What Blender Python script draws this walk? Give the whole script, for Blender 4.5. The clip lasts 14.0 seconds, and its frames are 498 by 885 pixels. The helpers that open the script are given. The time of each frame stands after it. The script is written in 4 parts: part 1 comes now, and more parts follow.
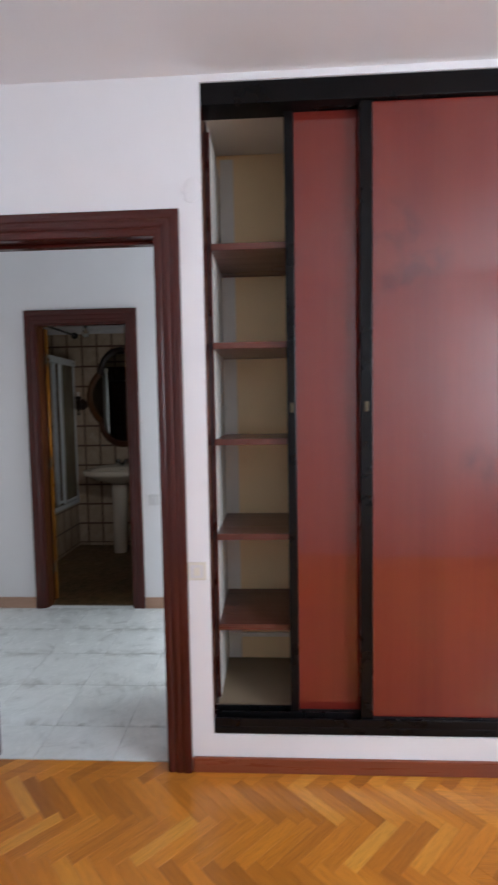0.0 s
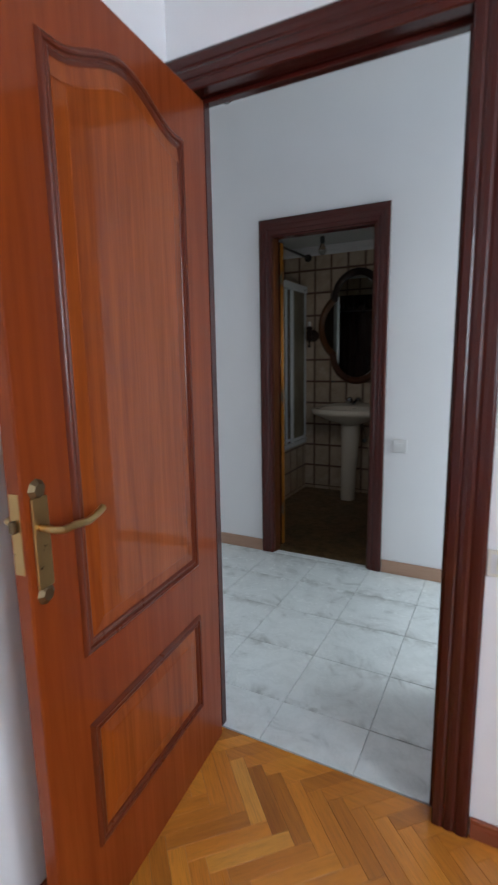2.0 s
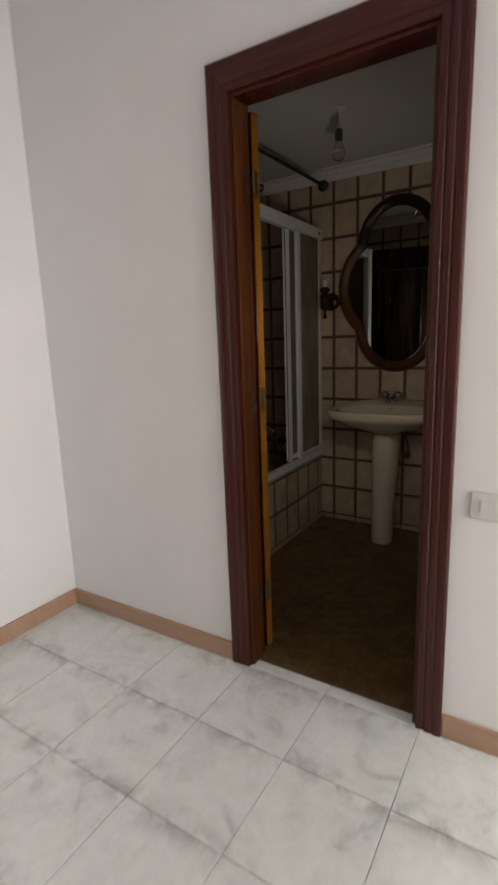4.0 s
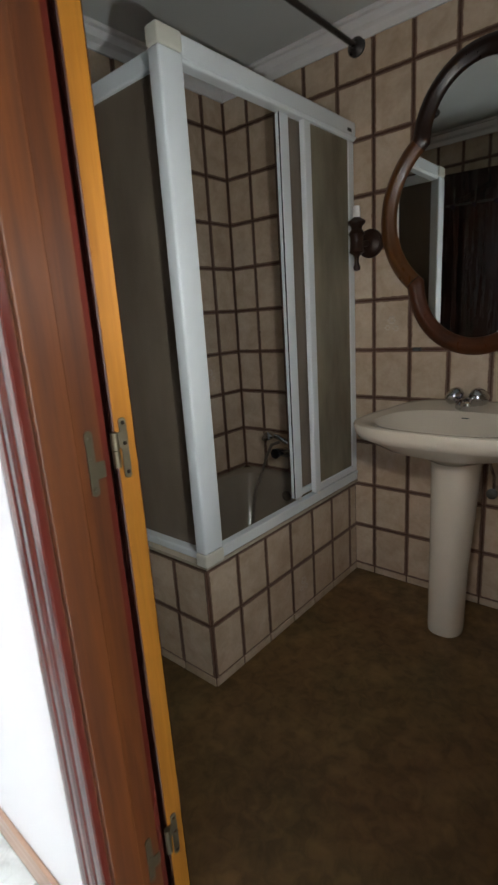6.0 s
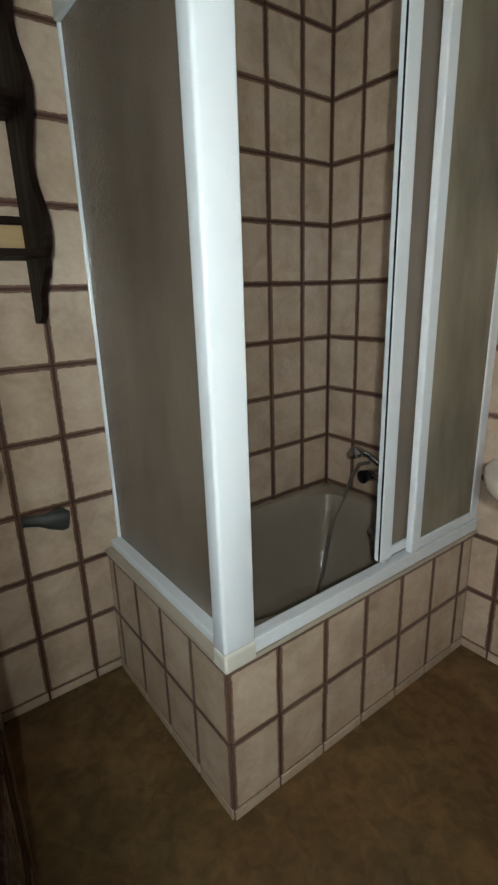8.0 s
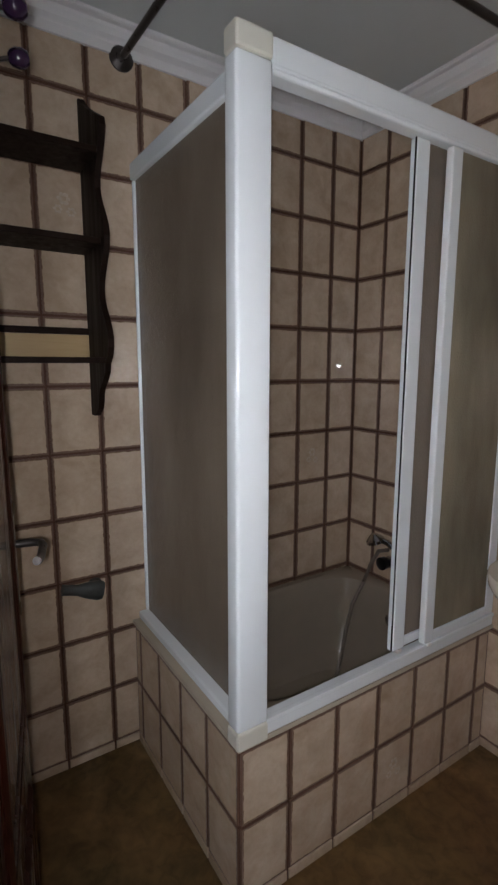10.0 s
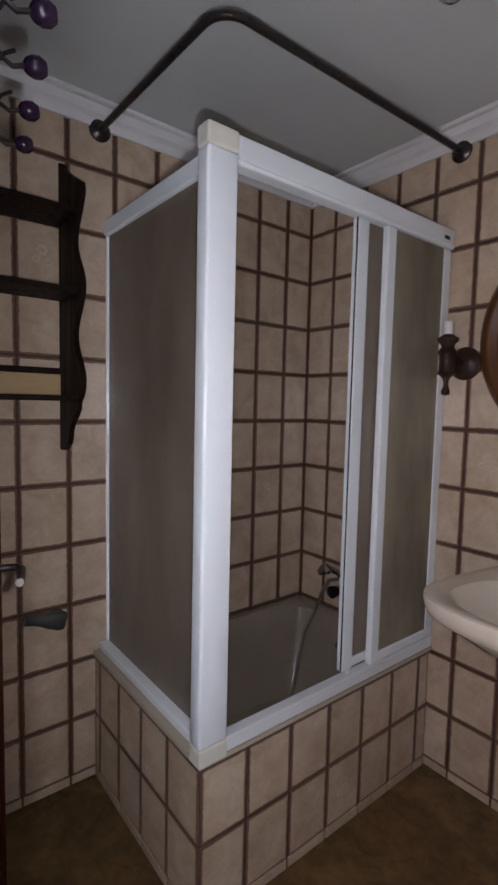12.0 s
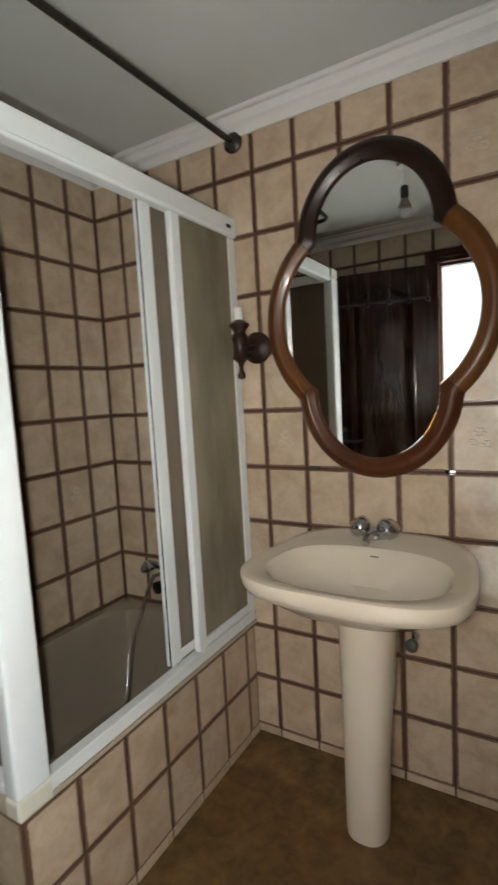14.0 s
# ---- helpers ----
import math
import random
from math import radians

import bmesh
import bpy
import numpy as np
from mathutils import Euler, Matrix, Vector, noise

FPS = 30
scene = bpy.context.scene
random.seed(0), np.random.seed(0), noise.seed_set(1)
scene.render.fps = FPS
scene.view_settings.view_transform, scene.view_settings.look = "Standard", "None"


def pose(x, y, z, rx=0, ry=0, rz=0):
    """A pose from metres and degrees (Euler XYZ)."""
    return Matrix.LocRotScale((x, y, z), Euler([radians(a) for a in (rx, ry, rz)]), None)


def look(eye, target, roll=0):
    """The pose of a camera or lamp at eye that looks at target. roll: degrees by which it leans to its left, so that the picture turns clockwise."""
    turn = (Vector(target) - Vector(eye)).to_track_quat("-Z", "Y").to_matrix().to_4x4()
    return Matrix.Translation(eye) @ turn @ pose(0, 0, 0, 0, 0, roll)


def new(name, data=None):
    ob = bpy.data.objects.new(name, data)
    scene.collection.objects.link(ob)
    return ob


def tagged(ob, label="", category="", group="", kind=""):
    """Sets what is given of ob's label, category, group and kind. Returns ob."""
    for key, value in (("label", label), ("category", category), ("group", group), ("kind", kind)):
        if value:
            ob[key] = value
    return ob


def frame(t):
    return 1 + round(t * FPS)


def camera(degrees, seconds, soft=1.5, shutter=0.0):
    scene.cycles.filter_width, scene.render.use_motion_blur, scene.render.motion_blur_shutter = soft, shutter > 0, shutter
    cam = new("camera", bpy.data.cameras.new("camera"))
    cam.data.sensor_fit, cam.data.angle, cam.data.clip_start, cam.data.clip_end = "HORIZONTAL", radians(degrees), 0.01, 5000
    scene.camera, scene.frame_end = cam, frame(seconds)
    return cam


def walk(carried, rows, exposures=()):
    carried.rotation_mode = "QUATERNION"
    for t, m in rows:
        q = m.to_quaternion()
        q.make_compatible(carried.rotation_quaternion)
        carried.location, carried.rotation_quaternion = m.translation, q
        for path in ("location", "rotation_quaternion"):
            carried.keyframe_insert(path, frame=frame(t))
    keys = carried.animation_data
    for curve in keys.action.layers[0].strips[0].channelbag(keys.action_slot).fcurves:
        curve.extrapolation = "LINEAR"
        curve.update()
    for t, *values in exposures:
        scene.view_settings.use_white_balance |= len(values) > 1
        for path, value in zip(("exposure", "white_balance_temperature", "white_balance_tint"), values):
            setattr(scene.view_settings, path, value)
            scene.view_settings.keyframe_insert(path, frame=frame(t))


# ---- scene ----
cam = camera(53.6, 14.0, 2.35, 0.4)
PATH = [
    (0, (0.655, 0.372, 1.385), (0.555, 2.365, 1.256), -1.0),
    (0.5, (0.57, 0.338, 1.373), (0.176, 2.29, 1.193), -1.0),
    (1, (0.507, 0.373, 1.36), (-0.052, 2.279, 1.126), -1.5),
    (1.5, (0.386, 0.603, 1.325), (-0.287, 2.465, 1.041), -1.6),
    (2, (0.346, 0.901, 1.292), (-0.572, 2.644, 0.95), -1.0),
    (2.5, (0.341, 1.249, 1.28), (-0.767, 2.87, 0.903), -0.9),
    (3, (0.199, 1.614, 1.255), (-0.938, 3.211, 0.86), -1.2),
    (3.5, (0.066, 1.978, 1.242), (-1.053, 3.588, 0.849), -1.7),
    (4, (-0.043, 2.302, 1.248), (-1.083, 3.961, 0.845), -2.1),
    (4.2, (-0.096, 2.449, 1.229), (-1.12, 4.119, 0.826), -2.4),
    (6.5, (-0.389, 3.627, 1.211), (-1.769, 4.974, 0.682), -3.7),
    (7, (-0.462, 3.772, 1.207), (-1.939, 4.998, 0.644), -3.1),
    (7.5, (-0.572, 3.908, 1.205), (-2.087, 5.078, 0.626), -2.7),
    (8, (-0.662, 3.961, 1.227), (-2.198, 5.102, 0.645), -1.8),
    (8.5, (-0.653, 3.959, 1.26), (-2.235, 5.058, 0.722), -1.7),
    (11, (-0.487, 3.849, 1.324), (-2.15, 4.94, 1.114), 1.5),
    (11.5, (-0.478, 3.828, 1.312), (-2.108, 4.97, 1.119), 1.7),
    (12, (-0.457, 3.811, 1.327), (-2.019, 5.05, 1.169), 1.3),
    (12.5, (-0.434, 3.789, 1.325), (-1.908, 5.134, 1.191), 0.5),
    (13, (-0.448, 3.796, 1.319), (-1.823, 5.242, 1.182), -0.5),
    (13.5, (-0.456, 3.826, 1.318), (-1.69, 5.39, 1.147), -1.7),
    (14, (-0.456, 3.875, 1.323), (-1.476, 5.584, 1.12), -3.2),
]
walk(cam, [(t, look(eye, target, roll)) for t, eye, target, roll in PATH],
     [(0, 0.1, 6350, 11.5), (0.5, 0.18, 6250, 9), (1.0, 0.03, 6150, 5.5), (1.5, -0.03, 6200, 7), (2.5, 0.15, 6000, 6), (3.0, 0.4, 6000, 5), (3.5, 0.4, 6500, 9), (4.0, 0.3, 7900, 16), (4.2, 0.35, 8000, 16), (6.3, 2.12, 6300, 8), (7.0, 2.37, 6000, 9), (7.5, 2.7, 6350, 8), (8.1, 2.85, 6300, 3), (8.7, 2.62, 6400, 11), (10.8, 2.38, 6200, 17), (11.6, 2.32, 6050, 19), (12.1, 2.4, 6250, 23), (12.6, 2.85, 6350, 17), (13.2, 3.0, 6400, 11), (14, 3.0, 6950, 8)])

# ---- light ----
world = bpy.data.worlds.new("world")
scene.world = world
world.use_nodes = True
sky = world.node_tree.nodes.new("ShaderNodeTexSky")
sky.sky_type, sky.sun_disc, sky.sun_elevation, sky.sun_rotation = "NISHITA", False, radians(40), radians(0)
back = world.node_tree.nodes["Background"]
back.inputs["Strength"].default_value = 0.12
world.node_tree.links.new(sky.outputs[0], back.inputs["Color"])
sun = new("sun", bpy.data.lights.new("sun", "SUN"))
sun.data.energy, sun.data.angle, sun.data.color = 1.0, radians(12), (1.0, 0.95, 0.88)
sun.matrix_world = look((0, 8, 10), (0, 0, 0))


def area_lamp(name, eye, target, w, h, watts, colour):
    lamp = new(name, bpy.data.lights.new(name, "AREA"))
    lamp.data.shape, lamp.data.size, lamp.data.size_y = "RECTANGLE", w, h
    lamp.data.energy, lamp.data.color = watts, colour
    lamp.matrix_world = look(eye, target)
    return lamp


# sky light in the bedroom window, in the doorway at the hall's end and in the side room's doorway
area_lamp("bedroom_window_light", (3.17, 0.15, 1.6), (0.3, 1.3, 1.3), 1.3, 1.35, 68, (0.82, 0.90, 1.0))
area_lamp("hall_end_light", (1.88, 3.32, 1.2), (-1.0, 3.3, 0.9), 0.7, 1.9, 30, (0.9, 0.96, 1.0))
area_lamp("side_room_light", (-2.12, 2.72, 1.2), (0.5, 2.9, 1.0), 0.6, 1.8, 2.7, (1.0, 0.92, 0.88))
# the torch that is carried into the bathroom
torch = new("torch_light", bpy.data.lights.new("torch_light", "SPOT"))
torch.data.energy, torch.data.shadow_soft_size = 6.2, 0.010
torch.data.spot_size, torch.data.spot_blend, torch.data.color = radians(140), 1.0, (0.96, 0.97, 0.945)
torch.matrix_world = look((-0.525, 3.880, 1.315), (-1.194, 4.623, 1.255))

# ---- materials ----
def shader(name, rough=0.5, metal=0.0):
    m = bpy.data.materials.new(name)
    m.use_nodes = True
    p = m.node_tree.nodes["Principled BSDF"]
    p.inputs["Roughness"].default_value, p.inputs["Metallic"].default_value = rough, metal
    return m, m.node_tree.nodes, m.node_tree.links, p


def coords(nodes, links, scale=(1, 1, 1), jitter=True):
    """Object coordinates, shifted piece by piece."""
    tc, mp = nodes.new("ShaderNodeTexCoord"), nodes.new("ShaderNodeMapping")
    mp.inputs["Scale"].default_value = scale
    links.new(tc.outputs["Object"], mp.inputs["Vector"])
    if jitter:
        info, mul = nodes.new("ShaderNodeObjectInfo"), nodes.new("ShaderNodeMath")
        mul.operation = "MULTIPLY"
        mul.inputs[1].default_value = 37.0
        links.new(info.outputs["Random"], mul.inputs[0])
        links.new(mul.outputs[0], mp.inputs["Location"])
    return mp.outputs[0]


def noise_tex(nodes, links, vec, scale, detail=4, rough=0.55, dist=0.0):
    n = nodes.new("ShaderNodeTexNoise")
    n.inputs["Scale"].default_value, n.inputs["Detail"].default_value = scale, detail
    n.inputs["Roughness"].default_value, n.inputs["Distortion"].default_value = rough, dist
    links.new(vec, n.inputs["Vector"])
    return n.outputs["Fac"]


def ramp(nodes, links, fac, stops):
    r = nodes.new("ShaderNodeValToRGB")
    while len(r.color_ramp.elements) < len(stops):
        r.color_ramp.elements.new(0.5)
    for e, (pos, col) in zip(r.color_ramp.elements, stops):
        e.position, e.color = pos, (*col, 1) if len(col) == 3 else col
    links.new(fac, r.inputs[0])
    return r.outputs[0]


def mix(nodes, links, fac, a, b, mode="MIX"):
    m = nodes.new("ShaderNodeMix")
    m.data_type, m.blend_type = "RGBA", mode
    for sock, v in ((m.inputs[0], fac), (m.inputs[6], a), (m.inputs[7], b)):
        if isinstance(v, (int, float)):
            sock.default_value = v
        elif isinstance(v, tuple):
            sock.default_value = (*v, 1)
        else:
            links.new(v, sock)
    return m.outputs[2]


def bump(nodes, links, p, height, strength, distance=0.01):
    b = nodes.new("ShaderNodeBump")
    b.inputs["Strength"].default_value, b.inputs["Distance"].default_value = strength, distance
    links.new(height, b.inputs["Height"])
    links.new(b.outputs[0], p.inputs["Normal"])


def painted(name, col, rough=0.6, spread=0.06, fine=220, bumps=0.12):
    m, n, l, p = shader(name, rough)
    v = coords(n, l, jitter=False)
    big = noise_tex(n, l, v, 1.7, 5)
    small = noise_tex(n, l, v, fine, 3)
    dark = tuple(c * (1 - spread) for c in col)
    c = ramp(n, l, big, [(0.3, dark), (0.7, col)])
    l.new(mix(n, l, 0.12, c, ramp(n, l, small, [(0.3, dark), (0.7, col)])), p.inputs["Base Color"])
    l.new(ramp(n, l, big, [(0.3, (rough * 0.9,) * 3), (0.7, (min(1, rough * 1.1),) * 3)]), p.inputs["Roughness"])
    bump(n, l, p, small, bumps, 0.004)
    return m


def wooden(name, dark, mid, light, rough=0.22, axis=2, coat=0.35, jitter=True, fine=42, spec=0.5, ior=1.5, pore=0.12, relief_depth=0.03, coat_rough=0.08, streak=0.4):
    m, n, l, p = shader(name, rough)
    sc = [1.0, 1.0, 1.0]
    for k in range(3):
        sc[k] = 0.05 if k == axis else 1.0
    v = coords(n, l, tuple(sc), jitter)
    a = noise_tex(n, l, v, 9, 4, 0.5, 0.6)
    b = noise_tex(n, l, v, fine, 5, 0.65, 0.4)
    c = noise_tex(n, l, v, 260, 2, 0.5)
    base = ramp(n, l, a, [(0.3, mid), (0.68, light)])
    base = mix(n, l, streak, base, ramp(n, l, b, [(0.3, dark), (0.68, light)]))
    base = mix(n, l, ramp(n, l, c, [(0.35, (pore,) * 3), (0.5, (0.0,) * 3)]), base, dark)
    l.new(base, p.inputs["Base Color"])
    p.inputs["Coat Weight"].default_value, p.inputs["Coat Roughness"].default_value = coat, coat_rough
    p.inputs["Specular IOR Level"].default_value, p.inputs["Coat IOR"].default_value = spec, ior
    l.new(ramp(n, l, b, [(0.3, (rough * 1.25,) * 3), (0.7, (rough * 0.85,) * 3)]), p.inputs["Roughness"])
    if relief_depth:
        bump(n, l, p, c, relief_depth, 0.002)
    return m


def lacquered(name, low, high):
    """Smooth high-gloss veneer: faint broad vertical bands under a clear lacquer."""
    m, n, l, p = shader(name, 0.35)
    v = coords(n, l, (1.0, 1.0, 0.03))
    a, b = noise_tex(n, l, v, 7, 2, 0.4, 0.2), noise_tex(n, l, v, 55, 2, 0.4)
    base = mix(n, l, 0.25, ramp(n, l, a, [(0.3, low), (0.7, high)]), ramp(n, l, b, [(0.3, low), (0.7, high)]))
    l.new(base, p.inputs["Base Color"])
    p.inputs["Specular IOR Level"].default_value = 0.1
    p.inputs["Coat Weight"].default_value, p.inputs["Coat Roughness"].default_value, p.inputs["Coat IOR"].default_value = 1.0, 0.025, 1.7
    return m


def stain(material, spots):
    """Dull smears of wiped paint at places of the world, darker and rougher than the gloss around."""
    n, l = material.node_tree.nodes, material.node_tree.links
    p = n["Principled BSDF"]
    tc = n.new("ShaderNodeTexCoord")
    old = p.inputs["Base Color"].links[0].from_socket
    blot = ramp(n, l, noise_tex(n, l, tc.outputs["Object"], 11, 2, 0.5, 0.4), [(0.42, (0.0,) * 3), (0.62, (1.0,) * 3)])
    for place, size in spots:
        d = n.new("ShaderNodeVectorMath")
        d.operation = "DISTANCE"
        d.inputs[1].default_value = place
        l.new(tc.outputs["Object"], d.inputs[0])
        m = n.new("ShaderNodeMath")
        m.operation = "MULTIPLY"
        l.new(ramp(n, l, d.outputs["Value"], [(size * 0.4, (0.5,) * 3), (size, (0.0,) * 3)]), m.inputs[0])
        l.new(blot, m.inputs[1])
        old = mix(n, l, m.outputs[0], old, (0.055, 0.007, 0.007))
    l.new(old, p.inputs["Base Color"])


def plain(name, col, rough=0.4, metal=0.0, spread=0.12, scale=40, spec=0.5):
    m, n, l, p = shader(name, rough, metal)
    p.inputs["Specular IOR Level"].default_value = spec
    v = coords(n, l)
    f = noise_tex(n, l, v, scale, 4)
    g = noise_tex(n, l, v, scale * 0.15, 3)
    c = mix(n, l, 0.5, ramp(n, l, f, [(0.3, tuple(x * (1 - spread) for x in col)), (0.7, col)]),
            ramp(n, l, g, [(0.3, tuple(x * (1 - spread) for x in col)), (0.7, col)]))
    l.new(c, p.inputs["Base Color"])
    l.new(ramp(n, l, f, [(0.3, (rough * 0.8,) * 3), (0.7, (min(1, rough * 1.2),) * 3)]), p.inputs["Roughness"])
    return m


WALL = painted("white_wall_paint", (0.80, 0.80, 0.81))
CEIL = painted("ceiling_paint", (0.78, 0.78, 0.79), 0.7)
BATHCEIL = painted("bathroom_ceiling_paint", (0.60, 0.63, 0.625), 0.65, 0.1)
CORNICE = painted("cornice_plaster", (0.74, 0.74, 0.75), 0.45, 0.08)
CASING = wooden("casing_mahogany", (0.039, 0.0062, 0.0046), (0.051, 0.0084, 0.0058), (0.067, 0.0115, 0.0076), 0.2, coat=0.12, spec=0.35)
CASING_H = wooden("casing_mahogany_head", (0.039, 0.0062, 0.0046), (0.051, 0.0084, 0.0058), (0.067, 0.0115, 0.0076), 0.2, axis=0, coat=0.12, spec=0.35)
DOORWOOD = wooden("sapele_door", (0.150, 0.022, 0.0035), (0.190, 0.030, 0.0045), (0.255, 0.048, 0.0065), 0.4, coat=0.35, spec=0.1, pore=0.06, relief_depth=0.0, coat_rough=0.04, streak=0.5)
DOORPANEL = wooden("sapele_door_panel", (0.150, 0.023, 0.0026), (0.215, 0.040, 0.0042), (0.330, 0.074, 0.0075), 0.4, coat=0.45, spec=0.1, pore=0.08, relief_depth=0.0, coat_rough=0.04, streak=0.6)
DARKMOULD = wooden("sapele_moulding", (0.070, 0.011, 0.003), (0.100, 0.016, 0.0045), (0.135, 0.024, 0.006), 0.3, coat=0.15, spec=0.25)
# dark wood; the leaf's lack of torchlight is put into its near-black tone
LEAFDARK = wooden("shaded_dark_sapele", (0.011, 0.0028, 0.0018), (0.019, 0.0045, 0.0027), (0.032, 0.0080, 0.0040), 0.25, coat=0.15, spec=0.3)
EDGEWOOD = wooden("lipping_wood", (0.125, 0.043, 0.004), (0.18, 0.066, 0.006), (0.25, 0.100, 0.010), 0.55, coat=0.0, spec=0.12, pore=0.2, streak=0.6)
JAMBWOOD = wooden("jamb_mahogany", (0.014, 0.0028, 0.0016), (0.030, 0.0068, 0.0028), (0.095, 0.028, 0.0065), 0.4, coat=0.05, spec=0.25, streak=0.6)
PANELWOOD = lacquered("wardrobe_panel", (0.130, 0.0145, 0.0105), (0.170, 0.022, 0.0135))
stain(PANELWOOD, (((1.10, 2.20, 2.03), 0.12), ((1.20, 2.20, 1.93), 0.13), ((1.10, 2.20, 1.85), 0.09), ((1.40, 2.20, 1.16), 0.10)))
SHELFWOOD = wooden("wardrobe_shelf", (0.07, 0.018, 0.012), (0.10, 0.026, 0.018), (0.13, 0.038, 0.025), 0.3, axis=0)
SKIRTRED = wooden("red_skirting", (0.13, 0.030, 0.014), (0.19, 0.045, 0.020), (0.25, 0.062, 0.028), 0.28, axis=0)
SKIRTTAN = wooden("tan_skirting", (0.30, 0.17, 0.11), (0.40, 0.24, 0.16), (0.48, 0.30, 0.21), 0.4, axis=0)
DARKWOOD = wooden("dark_oak", (0.010, 0.0042, 0.0026), (0.017, 0.0075, 0.0045), (0.032, 0.0135, 0.0075), 0.34, coat=0.15, spec=0.25)
SHELFDARK = wooden("dark_shelf_wood", (0.006, 0.0030, 0.0020), (0.010, 0.0050, 0.0032), (0.018, 0.0085, 0.0052), 0.55, coat=0.0, spec=0.12)
# rail tones differ by wood; reflections are also put into the lighter sides
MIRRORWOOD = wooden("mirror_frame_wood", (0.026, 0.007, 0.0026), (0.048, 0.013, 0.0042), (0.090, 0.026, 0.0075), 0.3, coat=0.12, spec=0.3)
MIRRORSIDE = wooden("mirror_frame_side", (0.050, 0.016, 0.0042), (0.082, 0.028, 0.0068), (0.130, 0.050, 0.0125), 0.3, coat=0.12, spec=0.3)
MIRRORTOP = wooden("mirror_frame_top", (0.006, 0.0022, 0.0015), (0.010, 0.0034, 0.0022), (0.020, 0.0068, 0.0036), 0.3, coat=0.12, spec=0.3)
PALEWOOD = wooden("pale_plywood", (0.34, 0.22, 0.09), (0.42, 0.29, 0.13), (0.50, 0.36, 0.17), 0.45, axis=1)
LINING = painted("wardrobe_lining", (0.86, 0.65, 0.37), 0.55, 0.1)
# darker than the lining: the bay bottom's shade is put into this colour
BASEBOARD = painted("shaded_wardrobe_base", (0.30, 0.225, 0.145), 0.7, 0.3)
LININGPALE = painted("wardrobe_lining_pale", (0.74, 0.70, 0.63), 0.6, 0.1)
BLACK = plain("black_aluminium", (0.004, 0.004, 0.0045), 0.3, 0.0, 0.1, 8, 0.18)
WHITEALU = plain("white_aluminium", (0.72, 0.765, 0.785), 0.13, 0.0, 0.02, 6)
CREAM = plain("cream_plastic", (0.62, 0.61, 0.53), 0.4, 0.0, 0.06)
SWITCH = plain("ivory_switch", (0.70, 0.67, 0.58), 0.35, 0.0, 0.05)
SWITCHW = plain("white_switch", (0.66, 0.66, 0.66), 0.35, 0.0, 0.05)
BRASS = plain("aged_brass", (0.50, 0.34, 0.14), 0.32, 1.0, 0.12, 40)
BRASSDARK = plain("dark_brass", (0.20, 0.14, 0.075), 0.5, 1.0, 0.35, 120)
STEEL = plain("hinge_steel", (0.105, 0.088, 0.056), 0.48, 0.85, 0.2, 120)
CHROME = plain("chrome", (0.56, 0.56, 0.57), 0.07, 1.0, 0.1, 30)
IRON = plain("dark_bronze_tube", (0.052, 0.045, 0.042), 0.32, 0.6, 0.3, 60)
CERAMIC = plain("beige_ceramic", (0.60, 0.525, 0.425), 0.09, 0.0, 0.05, 9)
TUBMAT = plain("greige_enamel", (0.275, 0.232, 0.178), 0.1, 0.0, 0.1, 12)
PURPLE = plain("purple_ceramic", (0.022, 0.011, 0.028), 0.12, 0.0, 0.2)
GREYMETAL = plain("tarnished_metal", (0.10, 0.108, 0.105), 0.45, 0.7, 0.3, 90)
WHITEPL = plain("white_plastic", (0.72, 0.71, 0.68), 0.4, 0.0, 0.05)
HOSE = plain("steel_hose", (0.19, 0.155, 0.125), 0.5, 0.3, 0.3, 300)
GROUT = painted("brown_grout", (0.112, 0.050, 0.030), 0.75, 0.3, 300, 0.4)
SEAL = painted("pale_sealant", (0.46, 0.40, 0.31), 0.6, 0.2, 120)
SUBFLOOR = painted("floor_bed", (0.16, 0.13, 0.10), 0.8, 0.3)


def acrylic(name, low, high, clear):
    m, n, l, p = shader(name, 0.3)
    v = coords(n, l, (1, 1, 0.3), False)
    f = noise_tex(n, l, v, 6, 4)
    h = noise_tex(n, l, coords(n, l, (1, 1, 1), False), 170, 2)
    l.new(ramp(n, l, f, [(0.3, low), (0.7, high)]), p.inputs["Base Color"])
    p.inputs["Transmission Weight"].default_value = clear
    p.inputs["Roughness"].default_value = 0.2
    bump(n, l, p, h, 0.35, 0.004)
    return m


def glass(name, col=(1, 1, 1), rough=0.0):
    m, n, l, p = shader(name, rough)
    p.inputs["Base Color"].default_value = (*col, 1)
    p.inputs["Transmission Weight"].default_value, p.inputs["IOR"].default_value = 1.0, 1.45
    return m


def mirror_mat():
    m, n, l, p = shader("mirror_silver", 0.01, 1.0)
    f = noise_tex(n, l, coords(n, l, jitter=False), 30, 4)
    p.inputs["Base Color"].default_value = (0.80, 0.82, 0.80, 1)
    l.new(ramp(n, l, f, [(0.5, (0.008,) * 3), (0.9, (0.05,) * 3)]), p.inputs["Roughness"])
    return m


